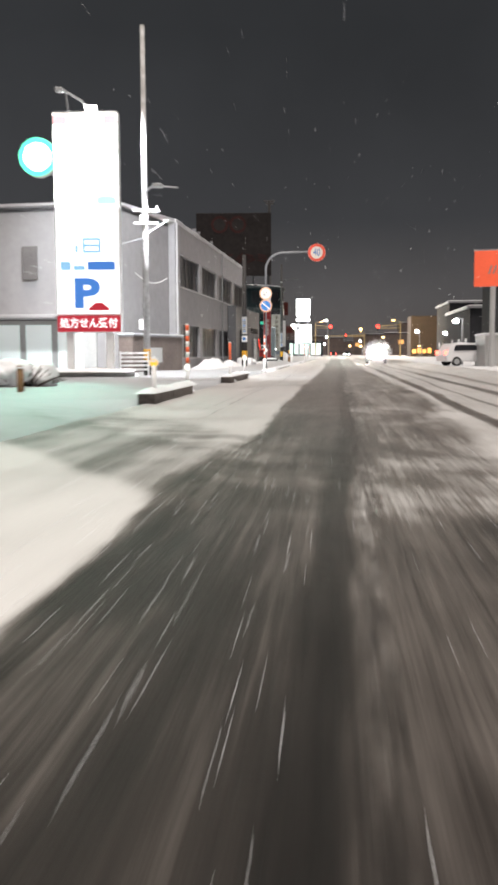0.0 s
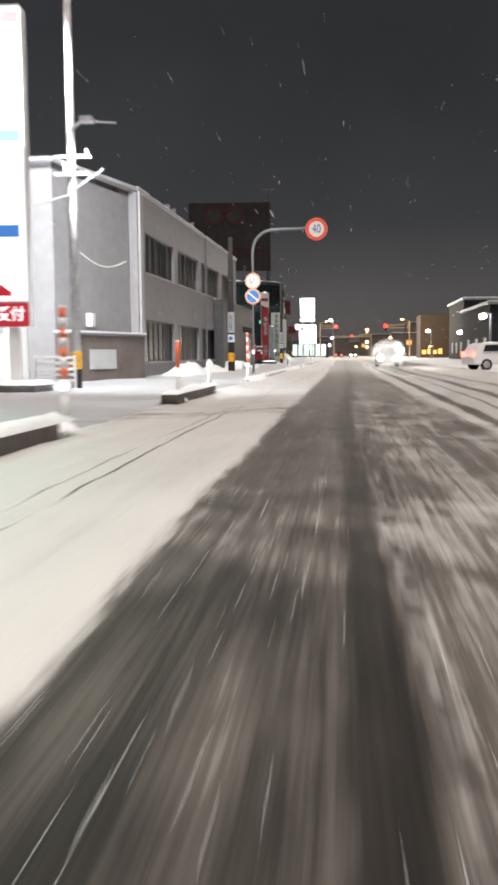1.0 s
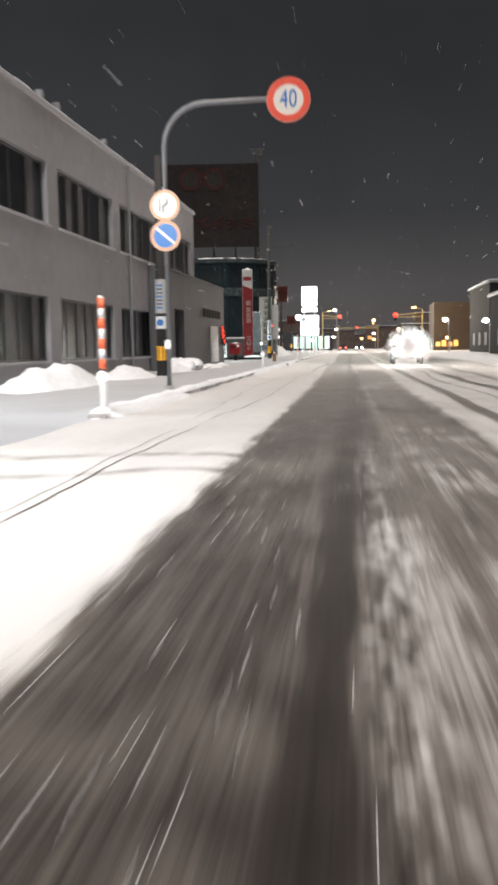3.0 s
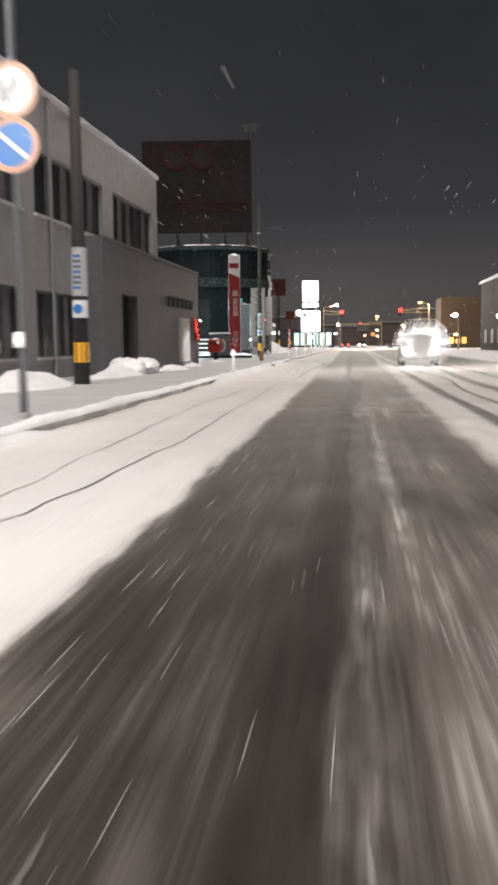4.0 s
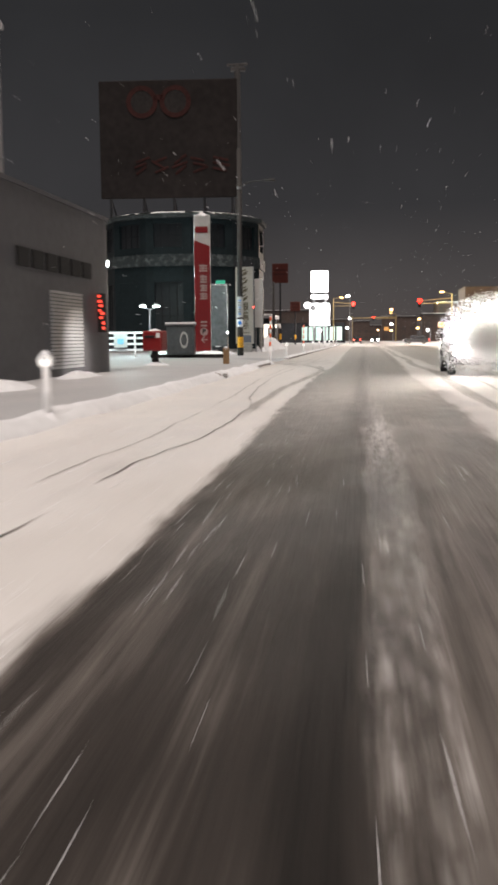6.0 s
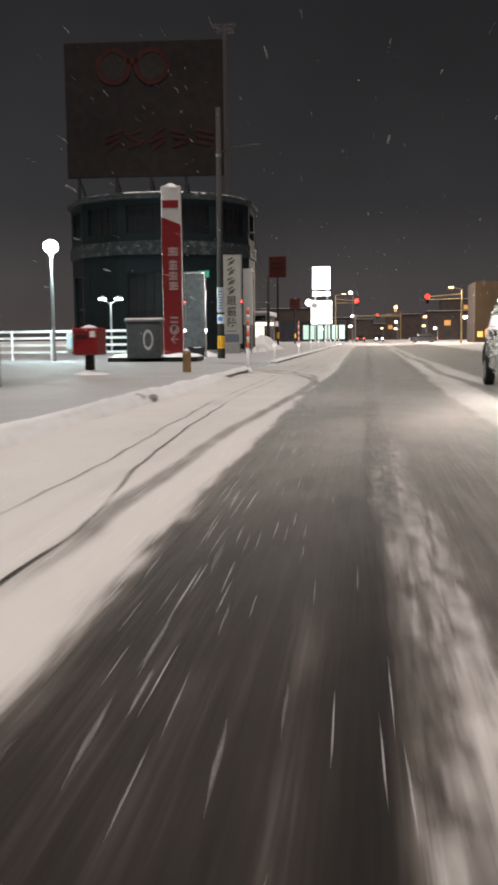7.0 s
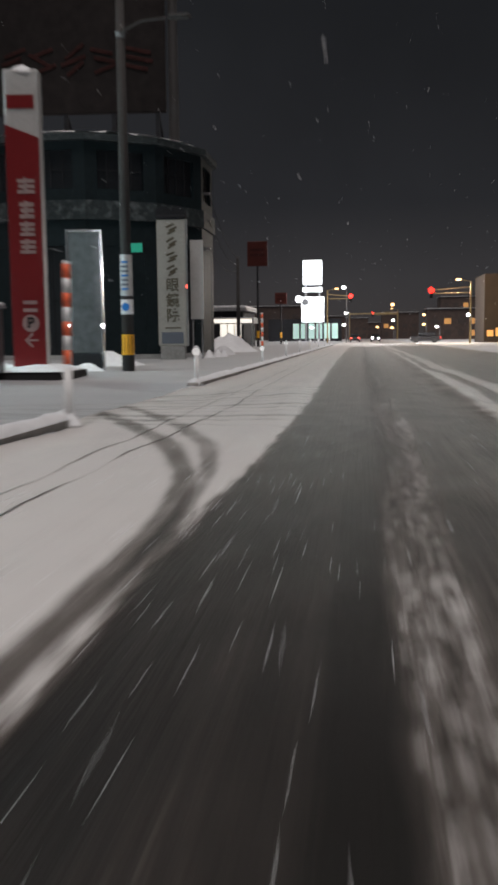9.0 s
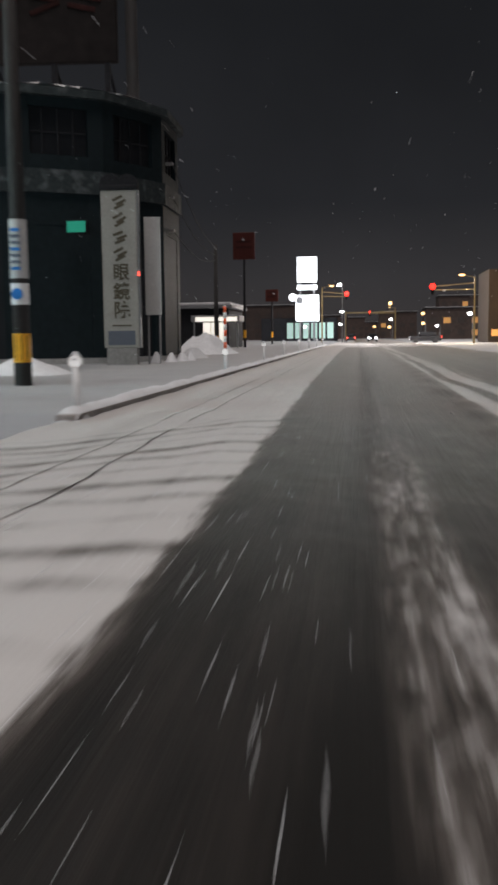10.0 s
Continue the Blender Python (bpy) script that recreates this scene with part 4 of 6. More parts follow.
# ---- road signs on the bent pole ----
def round_sign(b, x, z, r, y, kind):
    s = new("round_plate")
    s.parent = b
    part("plate", disc(x, z, r, y, 0.012, 44), SIGN_FACE, s)
    if kind == "limit":
        part("rim", disc(x, z, r * 0.99, y - 0.006, 0.004, 44, r * 0.68), SIGN_RED, s, "red rim")
        lettering("40", r * 1.12, SIGN_BLUE, s, (x, y - 0.008, z), "lettering", "blue number 40", 0.72)
    elif kind == "stop":
        part("field", disc(x, z, r * 0.78, y - 0.006, 0.004, 44), SIGN_BLUE, s, "blue field")
        bar = box(-r * 0.78, r * 0.78, y - 0.013, y - 0.008, -r * 0.09, r * 0.09)
        bar.transform(Matrix.Translation((x, 0, z)) @ Matrix.Rotation(radians(40), 4, "Y"))
        part("slash", bar, SIGN_FACE, s, "pale diagonal slash")
        part("rim", disc(x, z, r * 0.99, y - 0.006, 0.004, 44, r * 0.80), SIGN_RIM, s, "faded orange rim")
    else:
        part("rim", disc(x, z, r * 0.99, y - 0.006, 0.004, 44, r * 0.80), SIGN_RIM, s, "faded orange rim")
        part("arrow_stem", tube([(x - 0.04, y - 0.008, z - 0.14), (x - 0.04, y - 0.008, z - 0.02), (x + 0.05, y - 0.008, z + 0.05), (x + 0.05, y - 0.008, z + 0.13)], 0.018, 6), SIGN_INK, s)
        part("side_bar", box(x - 0.13, x - 0.10, y - 0.012, y - 0.004, z - 0.14, z + 0.14), SIGN_INK, s)
    part("clamp", box(x - 0.05, x + 0.05, y + 0.012, y + 0.06, z - 0.06, z + 0.06), STEEL, s)


SIGN_RIM = mat("sign_faded_orange", (0.72, 0.36, 0.20), 0.4, vary=0.08)


def sign_pole():
    b = thing("sign_pole", pose(-3.85, 49.4, 0.1), "bent grey pole with two round plates and an overhead speed limit", "road sign")
    pts = [(0, 0, -0.1), (0, 0, 5.3)] + [(0.9 - 0.9 * math.cos(a), 0, 5.3 + 0.9 * math.sin(a)) for a in (radians(k * 15) for k in range(1, 7))] + [(2.95, 0, 6.22)]
    part("pole", tube(pts, 0.055, 14), STEEL_PAINT, b, smooth=True)
    round_sign(b, 0.0, 4.05, 0.335, -0.075, "arrow")
    round_sign(b, 0.0, 3.40, 0.335, -0.075, "stop")
    round_sign(b, 2.72, 6.17, 0.47, -0.085, "limit")
    part("base", rod((0, 0, -0.08), (0, 0, 0.12), 0.12, 0.09), CONCRETE, b)
    r = new("reflector_box")
    r.parent = b
    part("case", box(-0.07, 0.07, -0.11, -0.057, 0.93, 1.13, 0.02), WHITE_P, r)
    part("lens", disc(0, 1.03, 0.055, -0.118, 0.006, 16), REFLECT, r)


sign_pole()


# ---- delineators and snow poles ----
def delineator(m, label, amber=False, group="delineators along the kerb"):
    b = thing("delineator_post", m, label, "delineator", group)
    part("post", rod((0, 0, -0.1), (0, 0, 0.60), 0.045, 0.042, 14), WHITE_P, b, smooth=True)
    part("snow_collar", heap(0.15, 0.14, 0.07, m.translation.y), SNOW, b, smooth=True)
    part("head", rod((0, -0.03, 0.64), (0, 0.03, 0.64), 0.085, seg=20), WHITE_P, b)
    part("reflector", disc(0, 0.64, 0.07, -0.038, 0.006, 20), REFLECT_Y if amber else REFLECT, b, "bright round reflector")
    part("head_snow", heap(0.075, 0.05, 0.05, 2 + m.translation.y), SNOW, b).location = (0, 0, 0.715)
    return b


def snow_pole(m, label, h=1.62, bands=7, lean=0.0, round_mark=True):
    b = thing("snow_pole", m @ pose(0, 0, 0, 0, lean, 0), label, "snow pole", "red and white snow poles")
    part("lower_post", rod((0, 0, -0.1), (0, 0, 0.58), 0.05, 0.047, 14), WHITE_P, b, smooth=True)
    part("snow_collar", heap(0.18, 0.16, 0.09, m.translation.y), SNOW, b, smooth=True)
    z0 = 0.62
    step = (h - z0) / bands
    for k in range(bands):
        part("band", rod((0, 0, z0 + k * step), (0, 0, z0 + (k + 1) * step - 0.002), 0.04, seg=14), RED_P if k % 2 == 0 else WHITE_P, b, smooth=True)
    if round_mark:
        part("reflector", rod((0, -0.052, 0.52), (0, -0.048, 0.52), 0.075, seg=20), REFLECT, b, "bright round reflector")
    part("cap", rod((0, 0, h), (0, 0, h + 0.03), 0.042, 0.03, 14), WHITE_P, b)
    return b


delineator(pose(KX + 0.02, 16.5, 0.15), "white delineator post with an amber reflector in the snow", True)
snow_pole(pose(KX - 0.15, 21.3, 0.12), "red and white snow pole standing at the driveway edge", 1.5)
snow_pole(pose(KX + 0.02, 28.4, 0.14), "short white post with a red tip in the snow", 1.15, 1)
delineator(pose(KX + 0.05, 32.6, 0.15), "snow-capped white delineator post with a bright reflector")
snow_pole(pose(KX + 0.02, 42.0, 0.14), "tall red and white snow pole with a round reflector", 1.62)
delineator(pose(KX + 0.08, 65.7, 0.15), "white delineator post with a bright reflector")
snow_pole(pose(KX + 0.08, 90.3, 0.14), "slim red and white snow pole at the end of the kerb", 1.72, 7, 1.0, False)
delineator(pose(KX, 98.8, 0.12), "white delineator post with a snow-capped reflector")
snow_pole(pose(KX - 0.05, 111.8, 0.14), "slim red and white snow pole with a low reflector", 1.7)
for y in (121.2, 130.3, 141, 152, 164, 177):
    delineator(pose(KX, y, 0.14), "white delineator post with a bright reflector")


# ---- post box, wooden post, fence and lamps of the car park ----
def post_box():
    b = thing("post_box", pose(-7.06, 87.5, 0.12, 0, 0, -8), "red box on a black post standing in snow", "post box")
    part("post", box(-0.10, 0.10, -0.10, 0.10, -0.05, 0.52, 0.02), BLACK, b)
    part("case", box(-0.36, 0.36, -0.3, 0.3, 0.52, 1.22, 0.06, seg=3), RED_BOX, b)
    part("slot_hood", box(-0.26, 0.1, -0.33, -0.30, 0.98, 1.06, 0.01), BLACK, b)
    part("plate", box(0.16, 0.30, -0.31, -0.302, 0.98, 1.14), WHITE_P, b)
    part("snow_cap", heap(0.34, 0.28, 0.09, 4.1), SNOW, b, smooth=True).location = (0, 0, 1.215)
    part("snow_foot", heap(0.7, 0.6, 0.16, 6.6), SNOW, b, smooth=True)


RED_BOX = mat("red_box_paint", (0.22, 0.012, 0.012), 0.4, vary=0.12)
post_box()
wp = thing("wooden_post", pose(-4.65, 88.3, 0.1, 0, 0, 12), "short weathered wooden post with snow on top", "post")
part("stake", box(-0.11, 0.11, -0.09, 0.09, -0.1, 0.62, 0.02), WOOD, wp)
part("snow_cap", heap(0.11, 0.09, 0.06, 1.2), SNOW, wp, smooth=True).location = (0, 0, 0.615)


def fence():
    b = thing("white_fence", pose(-9.6, 101.8, 0.1, 0, 0, 171), "white four-bar car park fence in lamplight", "fence")
    for k in range(6):
        part("post", box(k * 1.9 - 0.04, k * 1.9 + 0.04, -0.04, 0.04, -0.1, 1.35, 0.01), WHITE_P, b)
    for z in (0.42, 0.72, 1.02, 1.3):
        part("rail", box(0.0, 9.5, -0.075, -0.042, z - 0.04, z + 0.04, 0.01), WHITE_P, b)
        part("rail_snow", box(0.0, 9.5, -0.073, -0.044, z + 0.042, z + 0.065), SNOW, b)
    part("notice", box(2.3, 3.05, 0.042, 0.06, 0.55, 1.25), GREYWHITE, b, "pale notice board with a blue mark")
    part("notice_mark", box(2.5, 2.85, 0.061, 0.066, 0.72, 1.0), L_PALE_SIGN, b)


L_PALE_SIGN = mat("notice_blue", (0.15, 0.42, 0.62), 0.5, vary=0.1)
fence()


def ball_lamp():
    b = thing("park_lamp", pose(-12.85, 101.3, 0.1), "tall grey lamp post with a glowing cool white globe", "lamp post")
    part("pole", rod((0, 0, -0.1), (0, 0, 4.45), 0.07, 0.05, 14), STEEL, b)
    part("collar", rod((0, 0, 4.4), (0, 0, 4.55), 0.10, 0.14, 16), STEEL, b)
    g = bmesh.new()
    bmesh.ops.create_uvsphere(g, u_segments=24, v_segments=14, radius=0.30, matrix=Matrix.Translation((0, 0, 4.78)) @ Matrix.Diagonal((1, 1, 0.85, 1)))
    part("globe", g, L_COOL, b, "glowing cool white globe", smooth=True)


def twin_lamp():
    b = thing("twin_lamp", pose(-11.0, 103.5, 0.1), "low twin-headed lamp post, lit cool white", "lamp post")
    part("pole", rod((0, 0, -0.1), (0, 0, 2.55), 0.05, 0.045, 12), STEEL, b)
    for s in (-1, 1):
        part("arm", rod((0, 0, 2.5), (s * 0.32, 0, 2.66), 0.025, seg=8), STEEL, b)
        part("hood", rod((s * 0.36, 0, 2.72), (s * 0.36, 0, 2.84), 0.2, 0.06, 16), STEEL, b)
        part("bulb", rod((s * 0.36, 0, 2.66), (s * 0.36, 0, 2.715), 0.14, 0.18, 16), L_COOL, b)


ball_lamp()
twin_lamp()
lamp("park_lamp_light", "POINT", (-12.85, 101.3, 4.3), 2300, (0.70, 1.0, 0.98), None, 0.25)


# ---- red pylon, kiosk, banner panels ----
def red_pylon():
    b = thing("red_pylon_sign", pose(-7.75, 101.2, 0.3, 0, 0, 6), "tall narrow red pylon sign with pale lettering and parking mark", "sign")
    W = 0.40
    part("body", box(-W, W, 0.0, 0.35, 0.0, 6.85, 0.03), GREYWHITE, b)
    part("face", box(-W + 0.015, W - 0.015, -0.02, -0.002, 0.05, 5.25), RED_TOWER, b, "deep red face")
    part("face_edge", prism([(-W + 0.015, -0.02), (W - 0.015, -0.02), (W - 0.015, -0.002), (-W + 0.015, -0.002)], 5.25, 5.32), RED_TOWER, b)
    cap = bmesh.new()
    v = [cap.verts.new((x, y, z)) for y in (-0.022, -0.003) for x, z in ((-W + 0.015, 5.32), (W - 0.015, 5.32), (-W + 0.015, 5.62))]
    for f in ((0, 1, 2), (5, 4, 3), (0, 3, 4, 1), (1, 4, 5, 2), (2, 5, 3, 0)):
        cap.faces.new([v[i] for i in f])
    part("swoosh", cap, RED_TOWER, b)
    part("red_mark", box(-0.34, 0.30, -0.02, -0.004, 5.98, 6.28), RED_TOWER, b)
    for k, (w, z0, z1) in enumerate(((0.42, 4.08, 4.44), (0.36, 3.52, 3.92), (0.36, 3.12, 3.46), (0.38, 2.72, 3.06), (0.34, 1.56, 1.68), (0.34, 1.38, 1.5))):
        f = bmesh.new()
        n = 3 if z1 - z0 > 0.2 else 1
        for j in range(n):
            zz = z0 + (z1 - z0) * j / n
            box(-w / 2 + 0.06 + 0.03 * (j % 2), w / 2 + 0.04, -0.034, -0.024, zz, zz + (z1 - z0) / n * 0.7, 0, f)
        if n > 1:
            box(-0.01, 0.07, -0.032, -0.0235, z0, z1, 0, f)
        part("character_bar", f, PALE_INK, b)
    part("parking_disc", disc(0.05, 1.12, 0.2, -0.034, 0.01, 28), PALE_INK, b)
    lettering("P", 0.34, BLACK, b, (0.05, -0.040, 1.12), "letter_p", "black letter P", 1.0, 0.01)
    part("arrow_stem", box(-0.08, 0.22, -0.034, -0.024, 0.70, 0.75), PALE_INK, b)
    ar = bmesh.new()
    for s in (-1, 1):
        k = box(-0.12, 0.12, -0.034, -0.024, -0.025, 0.025)
        k.transform(Matrix.Translation((0.0, 0, 0.725 + s * 0.075)) @ Matrix.Rotation(radians(-45 * s), 4, "Y"))
        me = bpy.data.meshes.new("tmp")
        k.to_mesh(me)
        k.free()
        ar.from_mesh(me)
        bpy.data.meshes.remove(me)
    part("arrow_head", ar, PALE_INK, b)
    part("top_snow", heap(0.4, 0.2, 0.14, 3.3), SNOW, b, smooth=True).location = (0, 0.17, 6.84)


PALE_INK = mat("pale_sign_ink", (0.32, 0.24, 0.23), 0.5, vary=0.1)
red_pylon()
pb = thing("sign_plinth", pose(-8.9, 100.9, 0.08, 0, 0, 3), "dark low plinth under the red pylon, topped with snow", "plinth")
part("body", box(-1.3, 2.3, -1.0, 1.1, -0.05, 0.24, 0.02), BLACK, pb)
part("snow_top", grid([-1.32 + 0.1 * i for i in range(37)], [-1.02 + 0.1 * i for i in range(22)], lambda x, y: 0.243 + 0.12 * min(1, 3 * min(x + 1.32, 2.29 - x, y + 1.02, 1.09 - y)) * (1 + 0.6 * nz(x, y, 1.6))), SNOW, pb, smooth=True)


KIOSK = mat("kiosk_grey_glass", (0.075, 0.085, 0.09), 0.3, vary=0.25, scale=3)


def kiosk():
    b = thing("kiosk_cabinet", pose(-8.45, 99.3, 0.3, 0, 0, 6), "dark glazed cabinet with a pale ring on its front", "cabinet")
    part("body", box(-0.75, 0.6, 0.0, 0.7, 0.0, 1.42, 0.03), KIOSK, b)
    part("roof", box(-0.82, 0.67, -0.06, 0.76, 1.423, 1.49, 0.02), STEEL_PAINT, b)
    part("roof_snow", box(-0.8, 0.65, -0.04, 0.74, 1.493, 1.56, 0.03), SNOW, b)
    part("front_pane", box(-0.66, 0.5, -0.02, -0.003, 0.1, 1.34), KIOSK, b)
    rg = disc(0.0, 0.72, 0.40, -0.035, 0.012, 36, 0.28)
    rg.transform(Matrix.Translation((0.1, 0, 0)) @ Matrix.Diagonal((0.5, 1, 1, 1)))
    part("ring", rg, GREYWHITE, b, "pale ring")


kiosk()


def banner_panel():
    b = thing("display_panel", pose(-7.55, 105.0, 0.12, 0, 0, 6), "tall pale display panel in a bright steel frame", "sign")
    part("board", box(-0.44, 0.44, 0.0, 0.10, 0.55, 3.8), PANEL_GREY, b)
    for x in (-0.48, 0.44):
        part("frame_post", box(x, x + 0.06, -0.03, 0.13, -0.05, 3.88, 0.012), CHROME, b, "shiny steel upright")
    part("top_rail", box(-0.42, 0.44, -0.03, 0.13, 3.803, 3.88, 0.01), CHROME, b)
    part("foot", box(-0.4, 0.42, -0.02, 0.12, 0.1, 0.52, 0.01), DARK_WALL, b)
    for x in (-0.45, 0.47):
        part("edge_lamp", rod((x, -0.034, 1.28), (x, -0.06, 1.28), 0.045, 0.03, 12), L_LAMP, b, "small white lamp")
    # glowing spot stands in for a red reflection in the frame
    part("red_reflection", rod((-0.45, -0.034, 2.55), (-0.45, -0.055, 2.55), 0.04, 0.03, 12), L_TAIL, b, "small red reflection on the steel frame")
    part("snow_foot", heap(0.8, 0.5, 0.25, 8.8), SNOW, b, smooth=True)


PANEL_GREY = mat("panel_grey", (0.11, 0.115, 0.12), 0.22, vary=0.25, scale=2)
CHROME = mat("bright_steel", (0.62, 0.63, 0.64), 0.22, 0.9, vary=0.08)
banner_panel()


def optician_sign():
    b = thing("shop_pylon", pose(-7.9, 118.4, 0.1, 0, 0, 6), "tall white shop pylon with dark brush characters on a concrete foot", "sign")
    part("foot", box(-0.52, 0.52, 0.0, 0.5, -0.1, 0.62, 0.03), CONCRETE, b)
    part("panel", box(-0.60, 0.60, 0.0, 0.5, 0.62, 5.85, 0.03), CREAM, b)
    part("lower_band", box(-0.46, 0.46, -0.012, -0.002, 0.72, 1.2), SIGN_INK, b)
    # four name characters stay plain strokes; the last three say spectacle house
    zs = [5.45, 4.88, 4.3, 3.75]
    strokes = [[(dx, dz, 0.36, 0.09, turn) for dx, dz in ((-0.08, 0.13), (0.04, 0.0), (-0.02, -0.13))] for turn in (-24, -30, -20, -27)]
    for z, bars in zip(zs, strokes):
        f = bmesh.new()
        for dx, dz, w, h, rot in bars:
            k = box(-w / 2, w / 2, -0.012, -0.002, -h / 2, h / 2)
            k.transform(Matrix.Translation((dx + 0.04, 0, z + dz)) @ Matrix.Rotation(radians(rot), 4, "Y"))
            me = bpy.data.meshes.new("tmp")
            k.to_mesh(me)
            k.free()
            f.from_mesh(me)
            bpy.data.meshes.remove(me)
        part("character_bar", f, BRUSH, b)
    for ch, z in (("眼", 3.12), ("鏡", 2.48), ("院", 1.86)):
        lettering(ch, 0.60, BRUSH, b, (0.03, -0.008, z), "character", "dark gold character", 0.95, 0.012)
    part("cap", box(-0.62, 0.62, -0.03, 0.52, 5.853, 6.02, 0.03), DARK_WALL, b, "dark rounded cap")
    part("edge_rail", box(0.602, 0.66, -0.02, 0.3, 0.62, 5.85, 0.01), STEEL_PAINT, b)
    # glowing block in place of a red reflection on the edge
    part("red_glint", box(0.60, 0.66, -0.05, -0.022, 3.02, 3.16, 0.01), L_TAIL, b, "small red reflection on the sign edge")
    part("small_line", box(-0.3, 0.35, -0.01, -0.002, 1.35, 1.40), BRUSH, b)
    for s in (-1, 1):
        part("ornament", disc(s * 0.3, 6.05, 0.34, 0.08, 0.3, 28), DARK_WALL, b, "dark round lens ornament")
    st = thing("side_banner", pose(-7.05, 119.6, 0.1, 0, 0, 6), "narrow white banner board beside the shop pylon", "banner")
    part("board", box(-0.28, 0.28, 0.0, 0.06, 1.75, 5.1, 0.01), GREYWHITE, st)
    for x in (-0.2, 0.2):
        part("support", box(x - 0.03, x + 0.03, 0.062, 0.12, -0.1, 5.0), STEEL_PAINT, st)


CREAM = mat("cream_panel", (0.33, 0.315, 0.285), 0.5, vary=0.12)
BRUSH = mat("brush_gold", (0.075, 0.06, 0.035), 0.6, vary=0.15)
optician_sign()


# ---- dark round shop building ----
def round_shop():
    b = thing("round_shop", pose(-13.3, 125.0, 0), "dark teal polygonal two-storey shop with snowy roof edge", "building")
    N, R, H = 12, 6.05, 9.7

    def ring(r, z0, z1, r_in=None):
        bm = bmesh.new()
        q = [(r * math.cos(a), r * math.sin(a)) for a in (2 * math.pi * (k + 0.5) / N for k in range(N))]
        return prism(q, z0, z1, bm)

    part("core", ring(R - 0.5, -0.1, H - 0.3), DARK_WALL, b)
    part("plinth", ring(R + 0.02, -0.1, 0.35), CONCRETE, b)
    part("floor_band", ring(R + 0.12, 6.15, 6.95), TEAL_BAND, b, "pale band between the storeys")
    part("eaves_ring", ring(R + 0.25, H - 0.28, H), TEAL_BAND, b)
    sn = grid([-7.6 + 0.4 * i for i in range(39)], [-7.6 + 0.4 * i for i in range(39)], lambda x, y: 0)
    bmesh.ops.delete(sn, geom=[v for v in sn.verts if v.co.to_2d().length > 6.2], context="VERTS")
    for v in sn.verts:
        q = v.co.to_2d().length
        v.co.z = H + 0.02 + 0.16 * (1 - smooth01(5.7, 6.2, q)) + 0.05 * nz(v.co.x, v.co.y, 1.1)
    part("roof_snow", sn, SNOW, b, smooth=True)
    for k in range(N):
        a0, a1 = 2 * math.pi * (k - 0.5) / N, 2 * math.pi * (k + 0.5) / N
        am = (a0 + a1) / 2
        if math.sin(am) > 0.75:
            continue
        m = Matrix.Rotation(am + math.pi / 2, 4, "Z")
        w = 2 * R * math.sin(math.pi / N)
        rr = R * math.cos(math.pi / N)
        for z0, z1, two in ((0.352, 6.148, False), (6.953, H - 0.283, True)):
            pieces = [("wall_pier", (-w / 2, -w / 2 + 0.55, -rr, -rr + 0.45, z0, z1)), ("wall_pier", (w / 2 - 0.55, w / 2, -rr, -rr + 0.45, z0, z1))]
            x0, x1 = -w / 2 + 0.553, w / 2 - 0.553
            if two:
                pieces += [("wall_panel", (x0, x1, -rr, -rr + 0.45, z0, z0 + 0.5)), ("wall_panel", (x0, x1, -rr, -rr + 0.45, z1 - 0.35, z1))]
            else:
                pieces += [("wall_panel", (x0, x1, -rr, -rr + 0.45, z1 - 1.1, z1))]
                if k % 2 == 0:
                    pieces += [("wall_panel", (x0, x1, -rr + 0.02, -rr + 0.45, z0, z1 - 1.103))]
            for pn, dims in pieces:
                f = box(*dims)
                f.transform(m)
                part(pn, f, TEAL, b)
            win = new("window")
            win.parent = b
            zz0, zz1 = (z0 + 0.5, z1 - 0.35) if two else (z0, z1 - 1.1)
            if two or k % 2:
                g = box(-w / 2 + 0.55, w / 2 - 0.55, -rr + 0.2, -rr + 0.22, zz0, zz1)
                g.transform(m)
                part("pane", g, GLASS_DARK, win)
                fr = bmesh.new()
                for x in (-0.55, 0.0, 0.55):
                    box(x - 0.035, x + 0.035, -rr + 0.14, -rr + 0.198, zz0, zz1, 0, fr)
                box(-w / 2 + 0.56, w / 2 - 0.56, -rr + 0.15, -rr + 0.197, (zz0 + zz1) / 2 - 0.04, (zz0 + zz1) / 2 + 0.04, 0, fr)
                fr.transform(m)
                part("window_frame", fr, DARK_WALL, win)
    g = new("exit_sign")
    g.parent = b
    part("case", box(3.22, 3.98, -5.55, -5.43, 4.68, 5.16, 0.02), DARK_WALL, g)
    part("green_face", box(3.27, 3.93, -5.575, -5.553, 4.73, 5.11), L_GREENSIGN, g, "dim green lit face")
    return b


round_shop()


